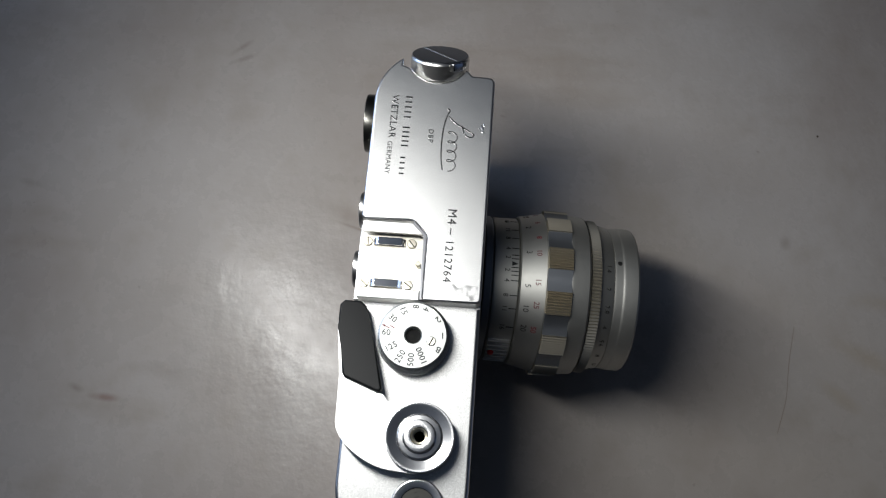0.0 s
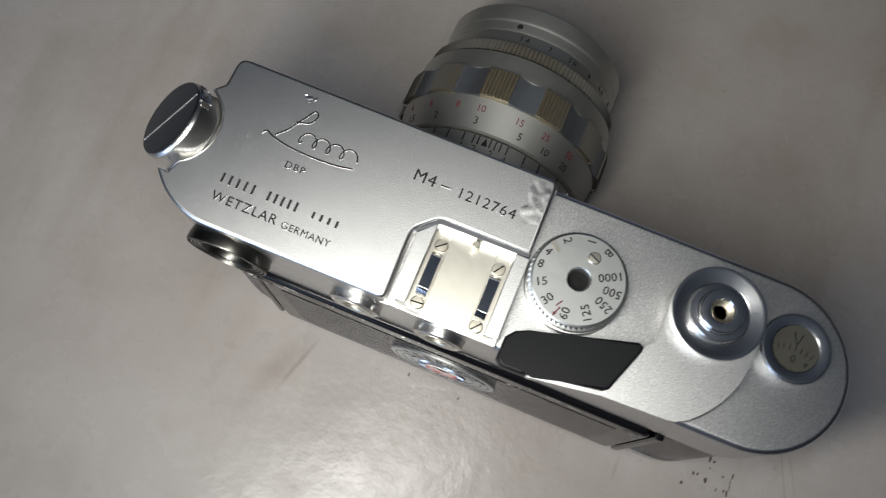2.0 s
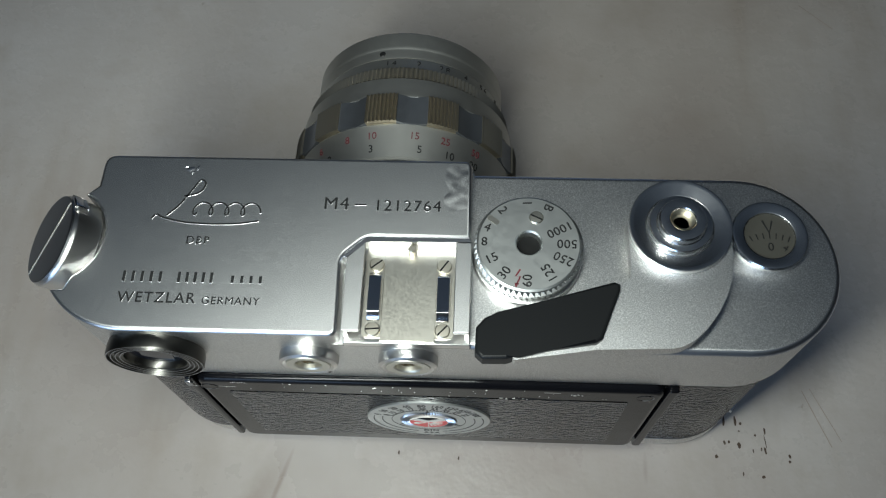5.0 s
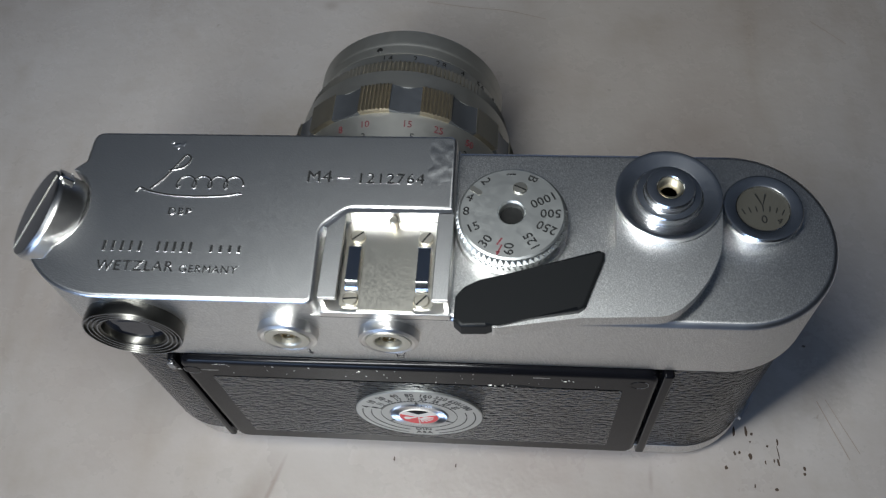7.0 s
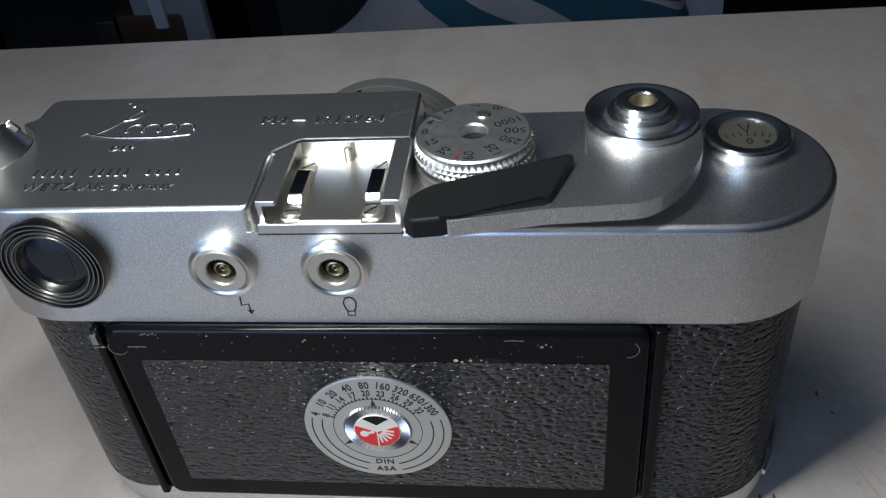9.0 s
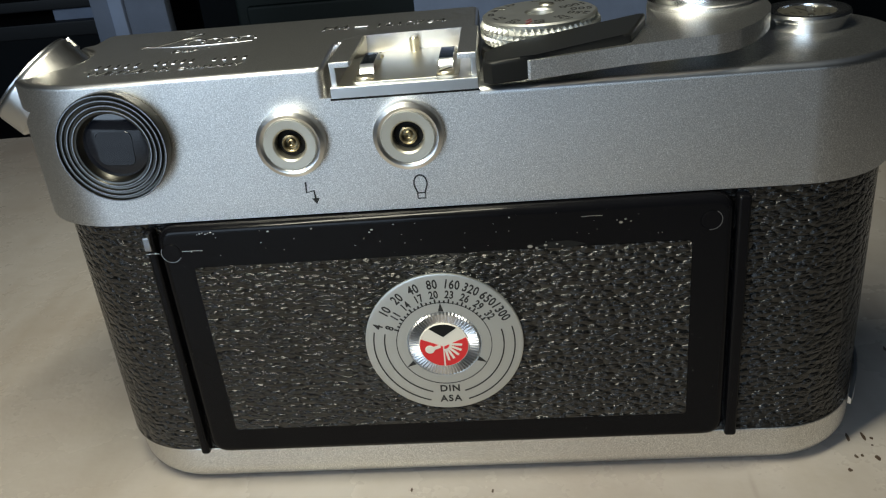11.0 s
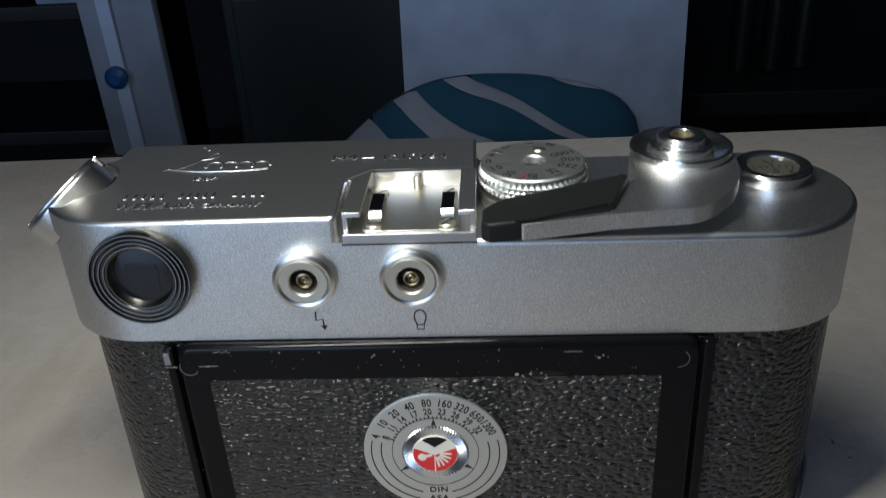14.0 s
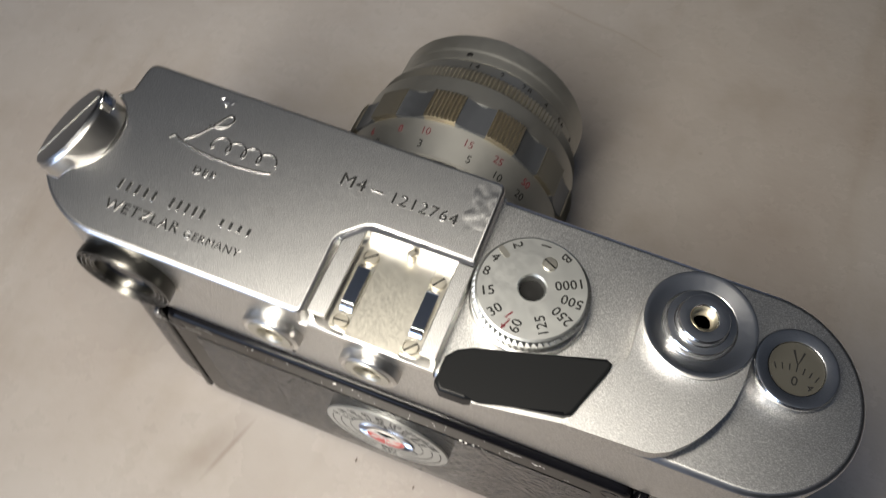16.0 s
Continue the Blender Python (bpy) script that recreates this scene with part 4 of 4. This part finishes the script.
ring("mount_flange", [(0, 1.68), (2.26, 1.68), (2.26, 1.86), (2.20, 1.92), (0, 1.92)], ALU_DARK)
depth_ring = ring("depth_scale_ring", [(2.12, 1.90), (2.22, 1.95), (2.24, 2.02), (2.26, 2.66), (2.22, 2.69), (2.0, 2.69)], ALU, label="silver depth of field ring with black scale")
focus = ring("focus_ring", [(2.0, 2.70), (2.28, 2.70), (2.33, 2.74), (2.48, 3.46), (2.46, 3.50), (2.30, 3.52), (2.30, 4.19), (2.505, 4.20), (2.51, 4.26), (2.47, 4.72), (2.36, 4.80), (2.0, 4.80)], ALU, label="silver focusing ring with black and red figures")
# scalloped grip: knurled lands with smooth hollows between them
for k in range(12):
    mid = 90 + 22 - 30 * k          # degrees about the lathe, 90 being the top
    turned(ribbed(2.60, 3.50, 4.22, 8, 0.05, mid - 7.6, mid + 7.6, 2.2), "grip_land", TAN, focus, "brassy worn knurled land")
    hollow_out = []
    for i in range(9):
        t = i / 8
        a = radians(mid - 7.6 - 14.8 * t)
        r = 2.56 - 0.07 * math.sin(math.pi * t)
        hollow_out.append((r * math.cos(a), r * math.sin(a)))
    for i in range(8, -1, -1):
        a = radians(mid - 7.6 - 14.8 * i / 8)
        hollow_out.append((2.2 * math.cos(a), 2.2 * math.sin(a)))
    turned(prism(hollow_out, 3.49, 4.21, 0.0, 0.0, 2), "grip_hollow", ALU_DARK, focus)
aperture = turned(ribbed(2.40, 4.82, 5.10, 150, 0.045), "aperture_ring", WORN_RIB, lens, "ribbed silver aperture ring")
ring("aperture_band", [(2.0, 5.10), (2.33, 5.10), (2.30, 5.16), (2.22, 5.50), (2.18, 5.54), (2.0, 5.54)], ALU, aperture)
ring("front_barrel", [(2.0, 5.54), (2.20, 5.54), (2.21, 5.60), (2.21, 5.76), (2.22, 5.80), (2.24, 5.86), (2.24, 6.22), (2.20, 6.28), (2.10, 6.28), (2.06, 6.2), (2.02, 6.0), (1.7, 5.8)], ALU, label="grey front rim of the lens")
ring("front_glass", [(1.75, 5.76), (1.2, 5.92), (0.6, 6.0), (0, 6.02)], GLASS, label="dark front glass", seg=64)


def on_barrel(text, size, ang, y, r, mat, parent, cone=0.0):
    """Lettering on the barrel: ang degrees to the right of the top, seen from behind."""
    bm = letters(text, size, Matrix.Identity(4), 0.004)
    for v in bm.verts:
        v.co.z += v.co.y * math.tan(radians(cone))
        a = radians(ang) + v.co.x / r
        v.co = Vector(((r + v.co.z) * math.sin(a), y - 1.7 + v.co.y, (r + v.co.z) * math.cos(a)))
    return part("figure", bm, mat, parent, smooth=False)


for text, ang in (("2", -38), ("3", -13), ("5", 12), ("10", 28), ("20", 43), ("1.5", -60)):
    on_barrel(text, 0.17, ang, 2.93, 2.372, INK, focus, 12)
for text, ang in (("6", -44), ("8", -26), ("10", -12.5), ("15", 9), ("25", 25), ("50", 43), ("4", -62)):
    on_barrel(text, 0.16, ang, 3.22, 2.432, RED_INK, focus, 12)
for text, ang in (("16", -52), ("11", -37), ("8", -27), ("4", -17), ("2", -9), ("2", 1), ("4", 9), ("8", 20), ("11", 30), ("16", 45)):
    on_barrel(text, 0.15, ang, 2.32, 2.255, INK, depth_ring)
for ang in (-52, -37, -27, -17, -11, -8, -1, 2, 5, 9, 20, 30, 45):
    a = radians(ang - 0.0)
    tickbm = block(-0.014, 0.014, 2.44 - 1.7, 2.66 - 1.7, 2.25, 2.266, 0)
    part("scale_line", moved(tickbm, pose(0, 0, 0, 0, ang, 0)), INK, depth_ring)
part("index_mark", moved(moved(prism(((-0.07, 2.45 - 1.7), (0.07, 2.45 - 1.7), (0, 2.64 - 1.7)), 2.25, 2.27), pose(0, 0, 0)), pose(0, 0, 0, 0, -4, 0)), INK, depth_ring, "black index triangle")
for text, ang in (("1.4", -7), ("2", 9), ("2.8", 24), ("4", 38), ("5.6", 52), ("8", 66), ("11", 80), ("16", 94)):
    on_barrel(text, 0.15, ang, 5.32, 2.268, INK, aperture)
part("index_dot", moved(moved(lathe([(0.075, 0), (0.06, 0.02), (0, 0.025)], 20), at(0, 5.68 - 1.7, 2.205)), pose(0, 0, 0, 0, -13, 0)), INK, lens, "black index dot")
for k in range(7):
    part("release_rib", moved(block(-0.03, 0.03, 1.98 - 1.7, 2.62 - 1.7, 2.2, 2.32, 0.015), pose(0, 0, 0, 0, 58 + 5.2 * k, 0)), STEEL, depth_ring)
part("mount_dot", moved(moved(lathe([(0.10, 0), (0.085, 0.06), (0.04, 0.09), (0, 0.095)], 20), at(0, 2.12 - 1.7, 2.30)), pose(0, 0, 0, 0, 72, 0)), RED, lens, "red mounting dot")
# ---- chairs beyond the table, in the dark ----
# White and cream cloth mixed dim and bluish: weak room light in the colour.
DIM_WHITE = cloth("dim_bluish_white_cloth", (0.33, 0.39, 0.53))
# Darker copy of the pale cloth, the slat's dimness put into its colour.
SLAT_DIM = cloth("dimmed_pale_cloth", (0.19, 0.22, 0.29))
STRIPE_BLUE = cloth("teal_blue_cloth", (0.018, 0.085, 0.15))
DIM_CREAM = cloth("dim_bluish_cream_cloth", (0.33, 0.35, 0.42))
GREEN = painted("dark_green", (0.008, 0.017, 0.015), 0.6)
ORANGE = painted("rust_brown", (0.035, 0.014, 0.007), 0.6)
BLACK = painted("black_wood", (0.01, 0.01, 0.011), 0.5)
BLUE = painted("blue_plastic", (0.01, 0.06, 0.18), 0.4)

chair = thing("chair", "white cloth-covered chair beyond the table", "chair", at=(0.03, 0.66, FLOOR_Z * CM))


def chair_part(name, bm, mat, label=""):
    return part(name, moved(bm, at(-3, -66, -FLOOR_Z)), mat, chair, label)


panel = rounded(((-6.6, -22), (17.0, -22), (16.4, 22), (-6.0, 22)), 3, 6)
chair_part("backrest", moved(prism(panel, 0, 3.2, 1.0, 0.8), at(0, 61, 0, 90, 0, 0)), DIM_WHITE, "plain white cloth backrest")
chair_part("seat", block(-10, 20, 58, 92, -30, -25, 1.5, 3), DIM_WHITE)
for x in (-8.5, 16):
    for y in (59, 88):
        chair_part("leg", block(x, x + 3, y, y + 3, FLOOR_Z, -29, 0.4), BLACK)

# striped cushion leaning on the backrest
cushion = thing("cushion", "cushion with wavy teal and cream stripes leaning on the chair", "cushion", at=(0.0, 0.55, -0.25))


def bulge(x, z):
    return 1.6 * max(0.0, 1 - ((x + 0.5) / 17) ** 2) * max(0.0, 1 - ((z + 17) / 12) ** 2)


EDGE = curve_through(((-16.0, -17), (-13.6, -15.6), (-11.0, -12.9), (-7.8, -10.4), (-4.4, -8.8), (-1.0, -8.25), (3.0, -8.3), (5.4, -8.6), (8.6, -9.3), (11.2, -10.4), (12.8, -12.0), (13.6, -14.2), (13.8, -17)), 6)


def top_of(x):
    for (x0, z0), (x1, z1) in zip(EDGE, EDGE[1:]):
        if x0 <= x <= x1:
            return z0 + (z1 - z0) * (x - x0) / max(1e-6, x1 - x0)
    return -17.0


def cushion_sheet(lo, hi, depth, n=44):
    """A padded strip between two lines z = lo(x) and z = hi(x)."""
    bm = bmesh.new()
    cols = []
    for i in range(n + 1):
        x = -15.9 + 31 * i / n
        t = top_of(x)
        a, b = max(min(lo(x), t), -25), max(min(hi(x), t), -25)
        face = [a + (b - a) * k / 9 for k in range(10)]
        cols.append([bm.verts.new((x, 57.3 - (2.3 + bulge(x, z)) * min(1.0, max(0.0, (t - z) / 3.5)) ** 0.6 - depth, z)) for z in face] + [bm.verts.new((x, 57.5, b)), bm.verts.new((x, 57.5, a))])
    for p, q in zip(cols, cols[1:]):
        for k in range(12):
            bm.faces.new((p[k], p[(k + 1) % 12], q[(k + 1) % 12], q[k]))
    bm.faces.new(cols[0])
    bm.faces.new(cols[-1][::-1])
    bmesh.ops.remove_doubles(bm, verts=bm.verts, dist=0.0005)
    return moved(bm, at(0, -55, 25))


part("cover", cushion_sheet(lambda x: -25, lambda x: 30, 0), DIM_CREAM, cushion, "cream cloth cover")
for t0, ts, b0, bs in ((-14.6, 0.56, -18.2, 0.70), (-9.6, 0.41, -12.2, 0.55), (-6.2, 0.38, -8.6, 0.45)):
    top = lambda x, a=t0, s=ts: a - s * x + 0.25 * math.sin(x * 0.7)
    bot = lambda x, a=b0, s=bs: a - s * x + 0.25 * math.sin(x * 0.6)
    part("stripe", cushion_sheet(bot, top, 0.16), STRIPE_BLUE, cushion, "teal stripe")

# pale upright slat of another chair, with a rust-coloured foot piece
side = thing("folding_chair", "pale slatted folding chair in the dark", "chair", at=(-0.29, 0.6, FLOOR_Z * CM))


def side_part(name, bm, mat, label=""):
    return part(name, moved(bm, at(29, -60, -FLOOR_Z)), mat, side, label)


side_part("slat", moved(block(-3.1, 3.1, 54.6, 56, -18, 32, 0.4), at(-28.5, 0, 0, 0, -1, 0)), SLAT_DIM, "pale cloth-covered slat")
side_part("strap", moved(block(-0.6, 0.6, 54.2, 55, -14.5, 32, 0.2), at(-29.3, 0, 0, 0, -1.5, 0)), DIM_WHITE)
side_part("clip", moved(lathe([(0.9, 0), (0.9, 0.5), (0.5, 0.8), (0, 0.8)], 20), at(-29.3, 54.2, -6.4, 90)), BLUE, "small blue clip")
side_part("foot_rail", block(-33, -27, 54.4, 57, -16.0, -13.2, 0.5), ORANGE, "rust-brown rail")
for x in (-35.5, -27.5):
    side_part("leg", block(x, x + 2, 55.2, 57, FLOOR_Z, -14, 0.3), BLACK)

# dark cupboard and shelf behind
cupboard = thing("cupboard", "dark green cupboard in the shadows", "cupboard", at=(-0.17, 0.95, FLOOR_Z * CM))
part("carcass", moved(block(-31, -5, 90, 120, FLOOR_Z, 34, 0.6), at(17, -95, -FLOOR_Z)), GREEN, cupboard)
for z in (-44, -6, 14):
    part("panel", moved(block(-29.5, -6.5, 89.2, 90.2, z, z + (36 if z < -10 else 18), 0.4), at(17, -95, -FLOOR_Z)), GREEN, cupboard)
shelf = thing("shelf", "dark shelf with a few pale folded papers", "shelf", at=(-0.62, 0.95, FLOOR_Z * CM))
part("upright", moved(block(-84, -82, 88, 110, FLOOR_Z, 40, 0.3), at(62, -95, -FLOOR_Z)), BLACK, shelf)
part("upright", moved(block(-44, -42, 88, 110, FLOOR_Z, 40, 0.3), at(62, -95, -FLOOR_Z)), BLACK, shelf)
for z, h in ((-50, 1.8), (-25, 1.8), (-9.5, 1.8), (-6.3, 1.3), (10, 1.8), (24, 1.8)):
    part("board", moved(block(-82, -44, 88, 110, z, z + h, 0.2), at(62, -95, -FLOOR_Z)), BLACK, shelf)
for x0, z, w in ((-52.6, -7.7, 8), (-53.4, -5.0, 9), (-63, 11.8, 11)):
    p = thing("paper_stack", "pale folded papers on the dark shelf", "paper", "papers on the shelf", at=((x0 + w / 2) * CM, 0.95, z * CM))
    part("sheet", block(-w / 2, w / 2, -6, 6, 0, 1.35, 0.1), DIM_WHITE, p)
bottle_rack = thing("bottle", "dim green glass bottle in the shadows", "bottle", "bottles in the dark", at=(0.27, 0.95, FLOOR_Z * CM))
BOTTLE = material("green_glass", (0.003, 0.010, 0.010), 0.4)
stool = thing("side_table", "low dark side table in the shadows", "table", at=(0.34, 0.95, FLOOR_Z * CM))
part("top", block(-16, 22, -10, 12, 52, 55, 0.3), BLACK, stool)
for x in (-15, 18):
    for y in (-9, 8):
        part("leg", block(x, x + 3, y, y + 3, 0, 52, 0.2), BLACK, stool)
part("glass", lathe([(0, 0), (1.3, 0.2), (1.4, 1), (1.4, 14), (0.7, 17), (0.5, 21), (0.6, 22), (0, 22)], 28), BOTTLE, bottle_rack)
bottle_rack.location = (0.31, 0.93, (FLOOR_Z + 55) * CM)
copy_thing(bottle_rack, pose(0.348, 0.93, (FLOOR_Z + 55) * CM))
copy_thing(bottle_rack, pose(0.385, 0.94, (FLOOR_Z + 55) * CM))
